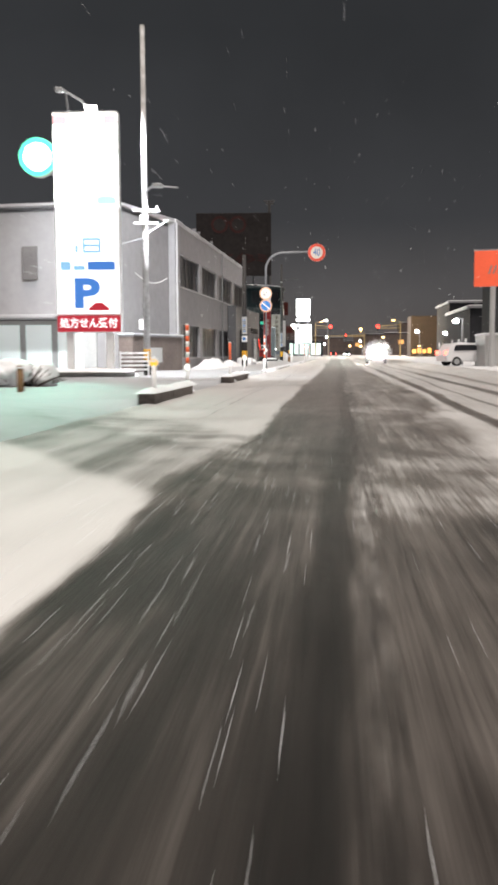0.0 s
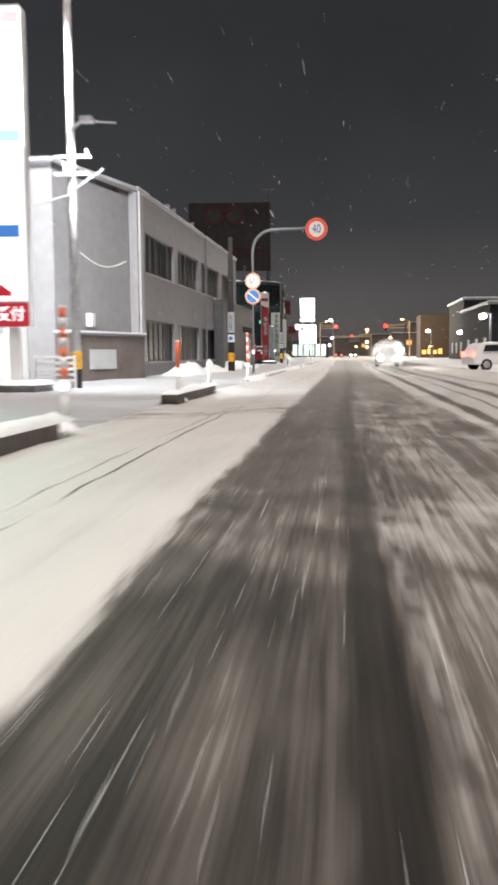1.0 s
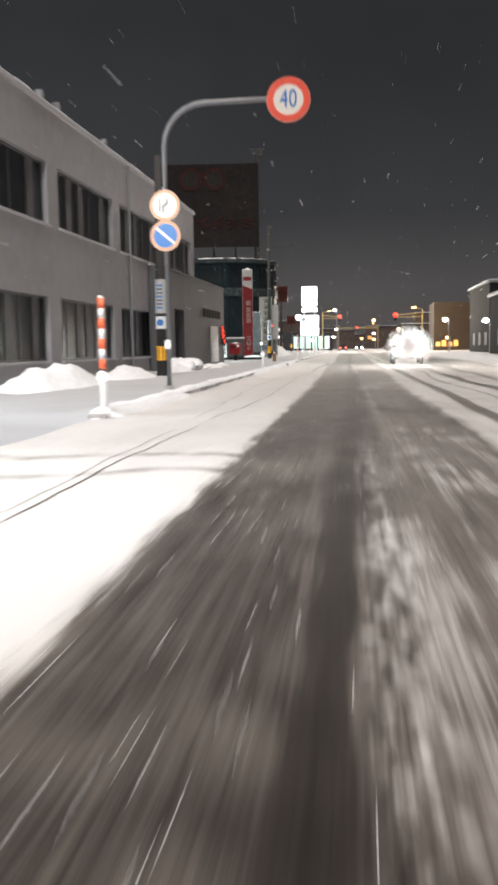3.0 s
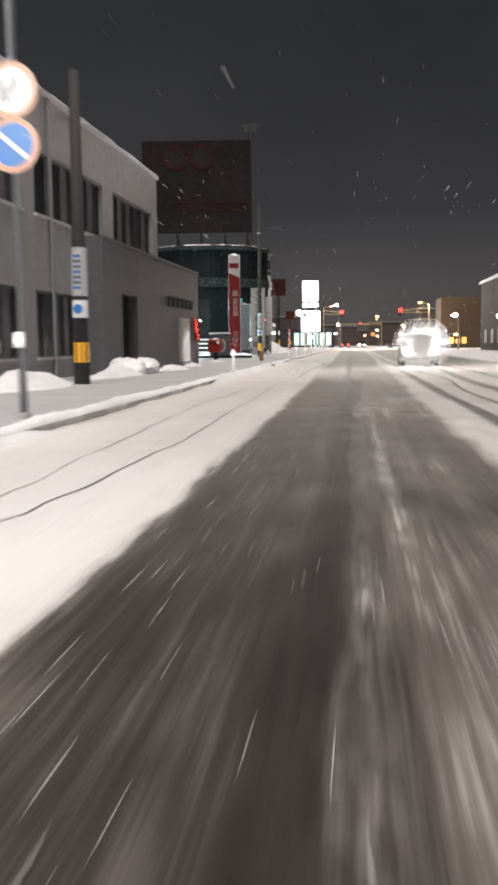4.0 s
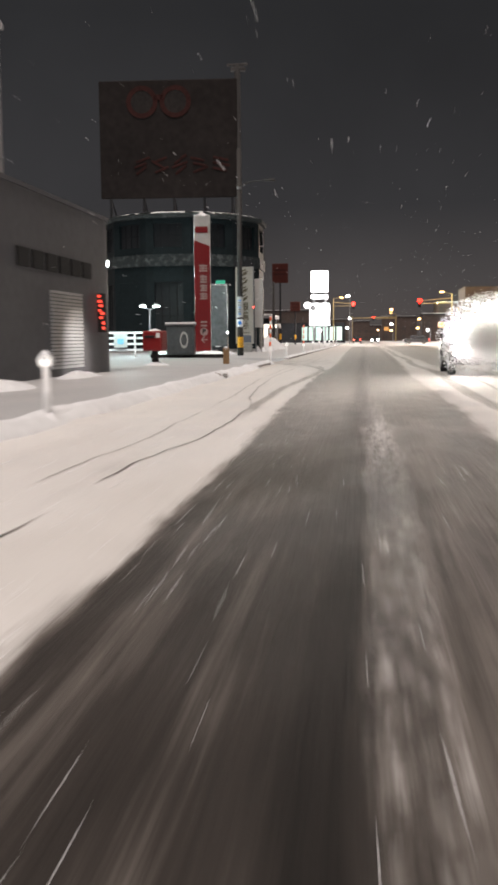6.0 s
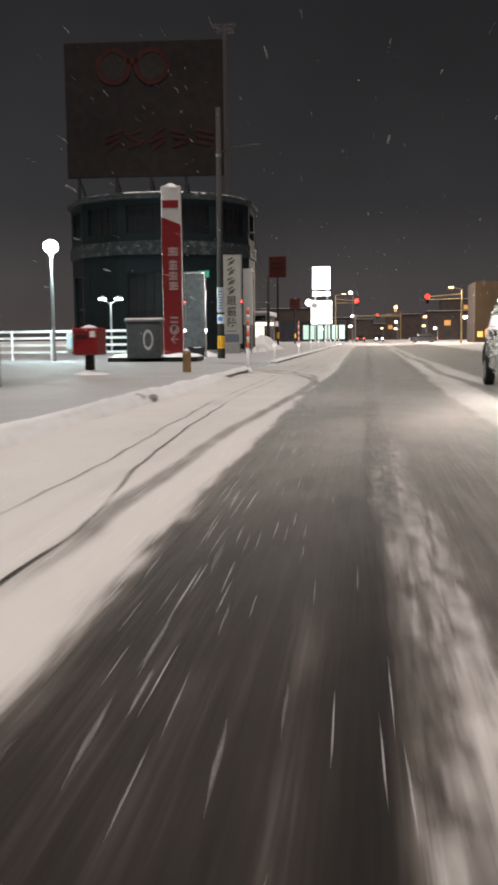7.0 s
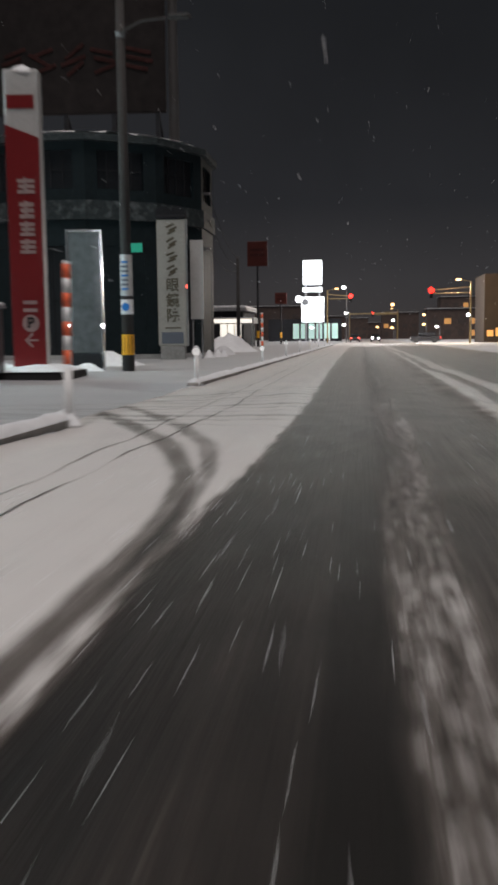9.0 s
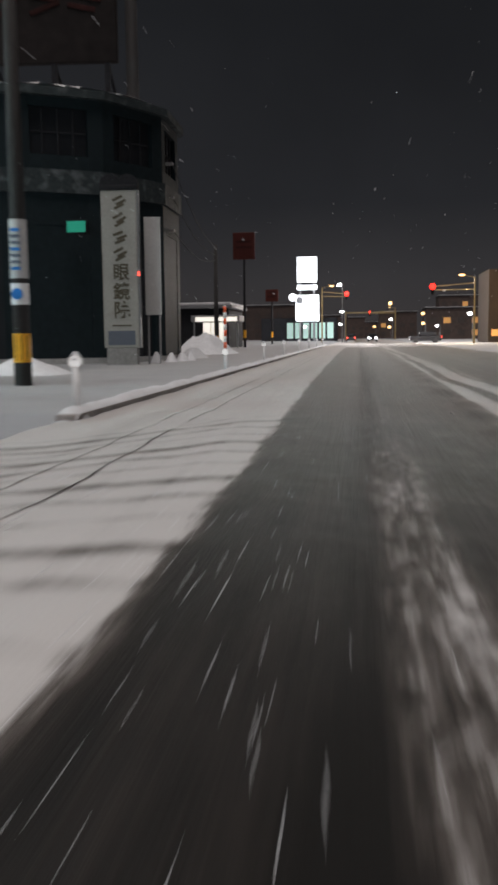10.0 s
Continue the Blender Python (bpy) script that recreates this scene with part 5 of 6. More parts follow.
def rooftop_billboard():
    b = thing("rooftop_billboard", pose(-13.0, 122.0, 9.8, 0, 0, 4), "huge unlit rooftop billboard in night-darkened brown and red", "billboard")
    part("board", box(-5.7, 4.2, 0.0, 0.3, 1.4, 9.6, 0.05), BILL_BROWN, b)
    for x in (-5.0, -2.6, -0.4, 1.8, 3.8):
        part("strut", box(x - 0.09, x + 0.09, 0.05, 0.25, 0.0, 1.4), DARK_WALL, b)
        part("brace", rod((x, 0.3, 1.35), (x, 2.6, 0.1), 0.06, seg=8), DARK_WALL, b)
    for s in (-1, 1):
        part("lens_ring", disc(-1.4 + s * 1.2, 8.1, 1.12, -0.05, 0.045, 36, 0.80), BILL_RED, b, "darkened red ring")
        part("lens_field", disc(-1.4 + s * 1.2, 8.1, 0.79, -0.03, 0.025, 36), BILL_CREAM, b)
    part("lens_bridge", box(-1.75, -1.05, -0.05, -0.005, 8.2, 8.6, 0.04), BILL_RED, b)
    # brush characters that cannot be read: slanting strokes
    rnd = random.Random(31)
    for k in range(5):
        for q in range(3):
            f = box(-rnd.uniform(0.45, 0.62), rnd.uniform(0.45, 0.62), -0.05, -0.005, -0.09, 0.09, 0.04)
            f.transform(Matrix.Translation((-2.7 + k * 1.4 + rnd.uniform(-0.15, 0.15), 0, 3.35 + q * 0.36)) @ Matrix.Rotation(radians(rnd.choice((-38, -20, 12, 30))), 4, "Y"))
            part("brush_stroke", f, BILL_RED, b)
    m = thing("roof_mast", pose(-9.4, 127.0, 9.7), "tall slim mast on the shop roof with a small crossbar", "mast")
    part("mast", rod((0, 0, -0.1), (0, 0, 12.0), 0.27, 0.22, 14), MAST, m)
    part("crossbar", box(-0.8, 0.8, -0.1, 0.1, 11.9, 12.05, 0.02), MAST, m)
    part("head", box(-0.5, 0.6, -0.2, 0.2, 11.5, 11.75, 0.03), MAST, m)


def service_cables():
    b = thing("service_cable", pose(0, 0, 0), "thin dark cables slung from a shop wall to a pole", "cable")
    for k, (z0, z1) in enumerate(((7.9, 6.1), (6.6, 5.7), (5.3, 5.4))):
        pts = [(-7.3 - 0.7 * u, 124.6 + 15.4 * u, z0 + (z1 - z0) * u - 0.5 * math.sin(u * math.pi)) for u in [i / 12 for i in range(13)]]
        part("cable", tube(pts, 0.022, 6), BLACK, b)
        part("wall_bracket", box(-7.6, -7.25, 124.5, 124.7, z0 - 0.05, z0 + 0.05, 0.01), STEEL_PAINT, b)


service_cables()
MAST = mat("mast_paint", (0.05, 0.048, 0.048), 0.6, vary=0.15)
rooftop_billboard()
for x, y, r, h in ((-7.3, 121.0, 0.32, 0.3), (-7.0, 122.2, 0.3, 0.28), (-6.8, 123.4, 0.34, 0.32), (-6.7, 124.6, 0.3, 0.26)):
    single("snow_capped_stone", heap(r, r, h + 0.1, x + y), SNOW, "small stone capped with snow by the shop wall", "stone", pose(x, y, 0.12), "snow-capped stones", smooth=True)


# ---- far street on the near side ----
def brown_pylon(x, y, z, w, h, label):
    b = thing("brown_sign", pose(x, y, 0), label, "sign", "brown signs on poles")
    part("panel", box(-w / 2, w / 2, -0.1, 0.12, z - h / 2, z + h / 2, 0.04), BROWN_SIGN, b)
    for k in range(2):
        part("bar", box(-w * 0.35, w * 0.35, -0.115, -0.103, z - 0.25 + k * 0.5, z + k * 0.5), BILL_RED, b)
    part("pole", rod((0, 0.01, -0.1), (0, 0.01, z - h / 2), 0.13, 0.11, 12), DARK_WALL, b)
    part("band", rod((0, 0.01, 1.0), (0, 0.01, 1.7), 0.14, seg=12), YELLOW, b)


brown_pylon(-10.2, 171.0, 9.2, 2.0, 2.4, "dark red-brown square sign on a pole with yellow band")
brown_pylon(-10.7, 203.0, 6.2, 1.6, 1.5, "small dark red-brown sign on a thin pole")


def low_shop():
    b = thing("low_shop", pose(-16.5, 166.0, 0), "low dark flat-roofed shop with a brightly lit front", "building")
    part("wall", box(-12, 5.2, 2.0, 12, -0.1, 3.6), DARK_WALL, b)
    part("roof", box(-12.4, 5.6, 1.4, 12.4, 3.603, 3.9, 0.03), STEEL_PAINT, b)
    part("roof_snow", box(-12.3, 5.5, 1.5, 12.3, 3.903, 4.1, 0.05), SNOW_OLD, b)
    for k in range(3):
        part("window", box(3.0 + k * 0.7, 3.62 + k * 0.7, 1.93, 1.99, 0.6, 2.4), L_SHOP, b, "lit shop window")
    part("window", box(3.0, 6.5, -2.0, -1.9, 2.4, 2.75), L_SHOP, b, "lit fascia")
    part("canopy", box(2.6, 6.7, -1.88, 1.4, 2.35, 2.9, 0.05), STEEL_PAINT, b)
    for x in (2.8, 6.5):
        part("canopy_post", rod((x, -1.5, -0.1), (x, -1.5, 2.35), 0.06), STEEL, b)
    part("wall_lamp", box(-3.2, -2.7, 1.8, 1.98, 3.0, 3.35, 0.03), L_LAMP, b)


low_shop()


def far_tower():
    b = thing("far_pylon_sign", pose(-10.3, 275.0, 0), "tall glaring white two-part pylon sign down the street", "sign")
    part("top_box", box(-2.0, 2.0, -0.3, 0.3, 12.0, 17.0, 0.1), L_TOWER, b, "glaring white box")
    part("strip", box(-2.0, 2.0, -0.25, 0.25, 10.5, 11.4), L_TOWER, b)
    part("lower_box", box(-2.3, 2.4, -0.3, 0.3, 4.2, 9.4, 0.1), L_TOWER, b, "glaring white box")
    for x0, x1 in ((-1.85, -0.75), (0.75, 1.85)):
        part("shaded_mark", box(x0, x1, -0.33, -0.305, 12.2, 14.0, 0.01), L_FACE, b)
    part("emblem", disc(-1.5, 8.4, 0.75, -0.33, 0.03, 28), STEEL_PAINT, b, "dark round emblem")
    part("shaded_mark", box(-0.9, 0.3, -0.33, -0.305, 5.0, 6.2, 0.01), L_FACE, b)
    part("side_disc", rod((-2.9, -0.3, 9.0), (-2.9, 0.3, 9.0), 0.75, seg=24), L_TOWER, b)
    for x in (-1.4, 1.4):
        part("leg", rod((x, 0, -0.1), (x, 0, 12.0), 0.22), STEEL, b)
    s = thing("far_shop_front", pose(-13.5, 283.0, 0), "distant lit shop front with pale green windows", "building")
    part("wall", box(-7, 9, 0, 8, -0.1, 5.0), DARK_WALL, s)
    for k in range(6):
        part("window", box(-1.5 + k * 1.7, -0.2 + k * 1.7, -0.08, -0.01, 0.7, 4.0), L_FARWIN, s, "lit window")


L_TOWER = glow_mat("far_sign_lit", (0.97, 0.99, 1.0), 3.5)
L_FARWIN = glow_mat("far_window_lit", (0.60, 0.85, 0.75), 0.28)
far_tower()


# ---- signals, gantry and lamps at the crossing ----
def signal(x, y, z, post_x, label, lit_top=True, amber_arm=True):
    b = thing("traffic_light", pose(x, y, 0), label, "traffic light", "traffic lights at the crossing")
    part("housing", box(-0.2, 0.2, -0.12, 0.12, z - 0.95, z + 0.28, 0.05), DARK_WALL, b)
    # lens drawn oversize, its extra width standing in for the red glow
    part("red_lens", disc(0, z, 0.34, -0.16, 0.03, 24), L_SIGRED, b, "glowing red lens")
    for k in (1, 2):
        part("dark_lens", disc(0, z - 0.36 * k, 0.14, -0.14, 0.02, 20), BLACK, b)
    for k in range(3):
        part("visor", disc(0, z - 0.36 * k, 0.22, -0.28, 0.12, 24, 0.205), DARK_WALL, b)
    m = post_x - x
    part("arm", rod((0.2 if m > 0 else -0.2, 0, z), (m, 0.3, z + 0.35), 0.06, seg=8), SODIUM_STEEL, b)
    part("arm_lower", rod((0.2 if m > 0 else -0.2, 0, z - 0.4), (m, 0.3, z - 0.35), 0.05, seg=8), SODIUM_STEEL, b)
    part("post", rod((m, 0.35, -0.1), (m, 0.35, z + 1.0), 0.13, 0.09, 12), SODIUM_STEEL, b)
    part("lamp_arm", rod((m, 0.3, z + 0.95), (m - math.copysign(1.5, m), 0.0, z + 1.25), 0.04, seg=8), SODIUM_STEEL, b)
    part("lamp_head", box(m - math.copysign(1.5, m) - 0.3, m - math.copysign(1.5, m) + 0.3, -0.2, 0.15, z + 1.15, z + 1.3, 0.03), L_AMBER, b)
    return b


# amber lamplight put into the steel's base colour
SODIUM_STEEL = mat("sodium_lit_steel", (0.34, 0.25, 0.11), 0.5, 0.2, vary=0.15)
signal(8.3, 193.7, 6.5, 13.0, "vertical traffic light showing red on a double arm")
signal(-1.8, 232.0, 7.6, -5.6, "vertical traffic light showing red above the far lane")
signal(2.9, 330.0, 7.2, 9.5, "distant traffic light showing red")
lamp("crossing_lamp", "POINT", (11.5, 195.5, 7.4), 5500, (1, 0.75, 0.42), None, 0.4)
lamp("crossing_lamp_far", "POINT", (2.0, 206.0, 9.0), 22000, (1, 0.93, 0.85), None, 0.6)
lamp("crossing_lamp_left", "POINT", (-7.0, 262.0, 9.0), 8000, (0.95, 1.0, 0.98), None, 0.6)


def gantry():
    b = thing("sign_gantry", pose(2.8, 322.0, 0), "distant overhead gantry across the road with lamps", "gantry")
    part("beam", box(-6.0, 6.5, -0.2, 0.2, 6.75, 7.05, 0.05), SODIUM_STEEL, b)
    for x in (-6.0, 6.4):
        part("column", rod((x, 0, -0.1), (x, 0, 7.4), 0.2), SODIUM_STEEL, b)
    part("lamp", box(4.7, 5.5, -0.6, -0.31, 8.8, 9.5, 0.1), L_AMBER, b)
    part("lamp_post", rod((5.1, -0.2, 7.2), (5.1, -0.2, 8.8), 0.08), SODIUM_STEEL, b)


gantry()


def far_lamp(x, y, z, r, material, label):
    b = thing("street_lamp", pose(x, y, 0), label, "street lamp", "distant street lamps")
    part("pole", rod((0, 0.2, -0.1), (0, 0.2, z + 0.2), 0.09, 0.06, 10), STEEL_PAINT, b)
    part("arm", rod((0, 0.2, z + 0.15), (-0.5, 0.0, z + 0.25), 0.04, seg=8), STEEL_PAINT, b)
    g = bmesh.new()
    bmesh.ops.create_uvsphere(g, u_segments=14, v_segments=8, radius=r, matrix=Matrix.Translation((-0.5, 0, z)) @ Matrix.Diagonal((1.2, 1, 0.8, 1)))
    part("lamp_head", g, material, b, smooth=True)


for x, y, z, r, k in ((8.9, 67.0, 3.2, 0.28, L_LAMP), (16.2, 137.0, 3.8, 0.42, L_LAMP), (14.0, 160.0, 4.6, 0.4, L_LAMP), (17.5, 205.0, 4.2, 0.42, L_LAMP), (21.0, 262.0, 5.0, 0.5, L_LAMP),
                      (12.0, 255.0, 3.2, 0.4, L_AMBER), (15.0, 300.0, 6.0, 0.5, L_AMBER), (9.5, 360.0, 3.6, 0.6, L_AMBER), (-4.5, 345.0, 4.4, 0.5, L_LAMP), (-6.5, 300.0, 3.0, 0.4, L_LAMP), (5.5, 380.0, 4.0, 0.5, L_AMBER), (-2.6, 240.0, 9.4, 0.42, L_LAMP), (-2.3, 246.0, 5.2, 0.34, L_LAMP), (13.2, 240.0, 2.6, 0.3, L_LAMP), (15.5, 172.0, 2.2, 0.3, L_AMBER), (18.8, 168.0, 5.4, 0.34, L_LAMP), (7.8, 300.0, 4.8, 0.42, L_LAMP), (-6.8, 215.0, 2.4, 0.25, L_LAMP), (-20.0, 190.0, 5.4, 0.4, L_COOL)):
    far_lamp(x, y, z, r * 0.68, k, "distant street lamp, its head glowing")


def far_car(x, y, rz, label, lit):
    b = thing("distant_car", pose(x, y, 0.03, 0, 0, rz), label, "car", "distant cars")
    bm = box(-0.85, 0.85, -2.1, 2.1, 0.3, 0.95, 0.12, seg=2)
    part("body", bm, CAR_GREY, b)
    part("cabin", box(-0.72, 0.72, -1.5, 0.9, 0.95, 1.5, 0.15, seg=2), GLASS_DARK, b)
    for s in (-1, 1):
        for y2 in (-1.3, 1.3):
            part("wheel", rod((s * 0.7, y2, 0.32), (s * 0.88, y2, 0.32), 0.32, seg=16), RUBBER, b)
        part("headlight", box(s * 0.6 - 0.18, s * 0.6 + 0.18, 2.08, 2.14, 0.58, 0.8), L_LAMP if lit == "head" else WHITE_P, b)
        part("tail_light", box(s * 0.65 - 0.14, s * 0.65 + 0.14, -2.14, -2.08, 0.66, 0.9), L_TAIL if lit == "tail" else RED_P, b)


far_car(-1.2, 248.0, 0, "car waiting at the far crossing with red tail lamps", "tail")
far_car(2.6, 258.0, 180, "distant car facing the crossing with headlamps lit", "head")
far_car(3.2, 300.0, 180, "distant car with headlamps lit", "head")
far_car(9.0, 214.0, 90, "car crossing the far junction", "tail")
far_car(-14.5, 156.0, 20, "dark car parked before the low shop", "none")


# ---- the dim town behind the crossing ----
def town_house(x, y, w, d, h, lit, seed):
    rnd = random.Random(seed)
    b = thing("distant_building", pose(x, y, 0), "dim distant town building with a snowy roof", "building", "distant town buildings")
    part("wall", box(-w / 2, w / 2, 0, d, -0.1, h), TOWN_WALL, b)
    part("roof_edge", box(-w / 2 - 0.2, w / 2 + 0.2, -0.2, d + 0.2, h + 0.003, h + 0.35), DARK_WALL, b)
    part("roof_snow", box(-w / 2 - 0.1, w / 2 + 0.1, -0.1, d + 0.1, h + 0.353, h + 0.5), SNOW_OLD, b)
    n = max(2, int(w / 3))
    for row in range(max(1, int(h / 3.2))):
        for k in range(n):
            x0 = -w / 2 + (k + 0.25) * w / n
            glow_here = rnd.random() < lit * 0.3
            part("window", box(x0, x0 + w / n * 0.5, -0.06, -0.003, 1.0 + 3.0 * row, 2.4 + 3.0 * row), L_WARMWALL if glow_here else TOWN_PANE, b, "warm lit window" if glow_here else "")


# wall and pane browns lifted towards the sky: haze put into the colour
TOWN_PANE = mat("hazed_town_pane", (0.055, 0.042, 0.038), 0.6, vary=0.2)
TOWN_WALL = mat("hazed_town_wall", (0.085, 0.062, 0.054), 0.85, vary=0.25, scale=0.6)
for k, (x, y, w, d, h, lit) in enumerate(((-44, 318, 26, 12, 8.0, 0.1), (-26, 372, 20, 12, 10.5, 0.15), (-13.5, 432, 14, 10, 8.5, 0.2), (13.5, 410, 13, 12, 9.0, 0.3), (25, 318, 17, 12, 7.5, 0.3),
                                          (43, 286, 20, 14, 10.5, 0.25), (62, 250, 20, 14, 8.0, 0.15), (-4, 520, 14, 10, 9.5, 0.2), (8.5, 540, 12, 10, 7.5, 0.2), (36, 380, 22, 14, 13.0, 0.15))):
    town_house(x, y, w, d, h, lit, k + 3)


# ---- across the road ----
def orange_sign():
    b = thing("orange_sign", pose(8.9, 56.0, 0, 0, 0, -8), "faded orange-red square sign on a grey pole", "sign")
    part("panel", box(-0.85, 1.35, -0.12, 0.12, 4.85, 6.95, 0.04), ORANGE_SIGN, b)
    part("rim", box(-0.9, 1.4, -0.1, 0.1, 6.955, 7.03), STEEL, b)
    f = bmesh.new()
    for k in range(4):
        q = box(0.0, 0.1, -0.135, -0.125, 0.0, 0.5)
        q.transform(Matrix.Translation((-0.05 + k * 0.26, 0, 5.6)) @ Matrix.Rotation(radians(18), 4, "Y"))
        me = bpy.data.meshes.new("tmp")
        q.to_mesh(me)
        q.free()
        f.from_mesh(me)
        bpy.data.meshes.remove(me)
    part("character_bar", f, PALE_INK, b)
    part("pole", rod((0.25, 0.0, -0.1), (0.25, 0.0, 4.85), 0.16, seg=16), GREYWHITE, b)


orange_sign()


def side_block():
    b = thing("lit_booth", pose(10.3, 57.5, 0), "low white booth with a lit window across the road", "building")
    part("wall", box(-1.3, 7, 0, 4, -0.1, 2.0, 0.03), GREYWHITE, b)
    part("roof_snow", box(-1.35, 7.05, -0.05, 4.05, 2.003, 2.15, 0.05), SNOW, b)
    part("window", box(-0.3, 2.2, -0.04, -0.003, 0.6, 1.7), L_DOOR, b, "lit white window")
    for k, (x, y, w, d, h) in enumerate(((19, 88, 9, 14, 7.5), (20, 118, 10, 22, 6.0), (22, 152, 10, 18, 8.5))):
        h_b = thing("dark_building", pose(x, y, 0), "dark unlit building across the road, roof dusted with snow", "building", "dark buildings")
        part("wall", box(-w / 2, w / 2, -d / 2, d / 2, -0.1, h), DARK_WALL, h_b)
        part("roof", box(-w / 2 - 0.3, w / 2 + 0.3, -d / 2 - 0.3, d / 2 + 0.3, h + 0.003, h + 0.25), STEEL_PAINT, h_b)
        part("roof_snow", box(-w / 2 - 0.2, w / 2 + 0.2, -d / 2 - 0.2, d / 2 + 0.2, h + 0.253, h + 0.38, 0.04), SNOW_OLD, h_b)
        for j in range(3):
            wnd = part("window", box(-w / 2 - 0.06, -w / 2 - 0.003, -d / 2 + 1.5 + j * d / 3.4, -d / 2 + 3.6 + j * d / 3.4, 1.0, 2.6), GLASS_DARK, h_b)
    o = thing("warm_lit_building", pose(18.4, 204.0, 0), "building corner washed in warm orange lamplight", "building")
    part("wall", box(-2.5, 8, 0, 10, -0.1, 9.0), BROWN_LIT, o)
    for k in range(4):
        part("window", box(-2.1 + k * 1.1, -1.3 + k * 1.1, -0.05, -0.003, 0.9, 1.7 + 0.3 * (k % 2)), L_WARMWALL, o, "warm lit window")


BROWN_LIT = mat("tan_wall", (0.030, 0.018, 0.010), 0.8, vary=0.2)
side_block()


def car(m, label, paint, head_lit, tail_lit):
    """A small hatchback, its front towards +y."""
    b = thing("car", m, label, "car")
    prof = [(-1.95, 0.30), (-1.98, 0.72), (-1.85, 0.95), (-1.60, 1.38), (-1.35, 1.47), (0.15, 1.49), (0.85, 1.02), (1.75, 0.86), (1.98, 0.62), (1.98, 0.30)]
    bm = bmesh.new()
    rows = []
    for x, inset in ((-0.83, 0.0), (-0.6, 0.0), (0.6, 0.0), (0.83, 0.0)):
        rows.append([bm.verts.new((x * (1 - 0.16 * smooth01(0.9, 1.5, z)), y, z)) for y, z in prof])
    for a, c in zip(rows, rows[1:]):
        for i in range(len(prof)):
            j = (i + 1) % len(prof)
            bm.faces.new((a[i], a[j], c[j], c[i]))
    bm.faces.new(rows[0])
    bm.faces.new(rows[-1][::-1])
    bmesh.ops.bevel(bm, geom=[e for e in bm.edges if abs(e.verts[0].co.x) > 0.65 and abs(e.verts[1].co.x) > 0.65], offset=0.05, segments=2, affect="EDGES", clamp_overlap=True)
    part("body", bm, paint, b)
    for s in (-1, 1):
        g = bmesh.new()
        pts = [(-1.45, 1.0), (-1.28, 1.36), (0.05, 1.38), (0.62, 1.03)]
        vs = [g.verts.new((s * (0.80 + (0.03 if z < 1.2 else -0.06)), y, z)) for y, z in pts] + [g.verts.new((s * (0.70 + (0.03 if z < 1.2 else -0.06)), y, z)) for y, z in pts]
        g.faces.new(vs[:4])
        g.faces.new(vs[:3:-1])
        for i in range(4):
            g.faces.new((vs[i], vs[(i + 1) % 4], vs[4 + (i + 1) % 4], vs[4 + i]))
        part("side_window", g, GLASS_DARK, b)
        for y in (-1.25, 1.25):
            w = new("wheel")
            w.parent = b
            part("tyre", rod((s * 0.68, y, 0.30), (s * 0.86, y, 0.30), 0.31, seg=24), RUBBER, w)
            part("rim", rod((s * 0.861, y, 0.30), (s * 0.875, y, 0.30), 0.19, 0.17, 20), STEEL, w)
        h = new("headlight")
        h.parent = b
        part("lens", box(s * 0.58 - 0.21, s * 0.58 + 0.21, 1.93, 2.06, 0.54, 0.82, 0.03), L_HEAD if head_lit else WHITE_P, h)
        t = new("tail_light")
        t.parent = b
        part("lens", box(s * 0.66 - 0.10, s * 0.66 + 0.10, -2.03, -1.9, 0.72, 1.0, 0.02), L_TAIL if tail_lit else RED_P, t)
        part("mirror", box(s * 0.93 - 0.08, s * 0.93 + 0.08, 0.45, 0.6, 0.98, 1.12, 0.03), paint, b)
    g = box(-0.6, 0.6, -0.02, 0.02, -0.36, 0.36)
    g.transform(Matrix.Translation((0, 0.53, 1.27)) @ Matrix.Rotation(radians(-56), 4, "X"))
    part("windscreen", g, GLASS_DARK, b)
    part("bumper", box(-0.78, 0.78, 1.9, 2.04, 0.28, 0.5, 0.05), paint, b)
    part("snow_cover", heap(0.62, 0.8, 0.06, m.translation.y), SNOW, b, smooth=True).location = (0, -0.6, 1.475)
    return b


car(pose(8.6, 61.5, 0.08, 0, 0, -72), "white hatchback with red tail lamps lit at a car park entrance", CAR_WHITE, False, True)
car(pose(3.4, 82.7, 0.02, 0, 0, 180), "oncoming dark car with glaring white headlamps", CAR_GREY, True, False)
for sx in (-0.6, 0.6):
    # upward spots added to light the glare flakes; beams are the real headlamps
    lamp("halo_spot", "SPOT", (3.4 + sx * 0.7, 80.5, 0.42), 14000, (1, 0.97, 0.93), (3.4 + sx * 0.5, 79.3, 2.1), 0.1, 112, 0.5)
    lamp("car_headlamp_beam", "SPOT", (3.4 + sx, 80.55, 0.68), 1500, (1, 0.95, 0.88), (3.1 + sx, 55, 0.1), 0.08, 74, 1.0)


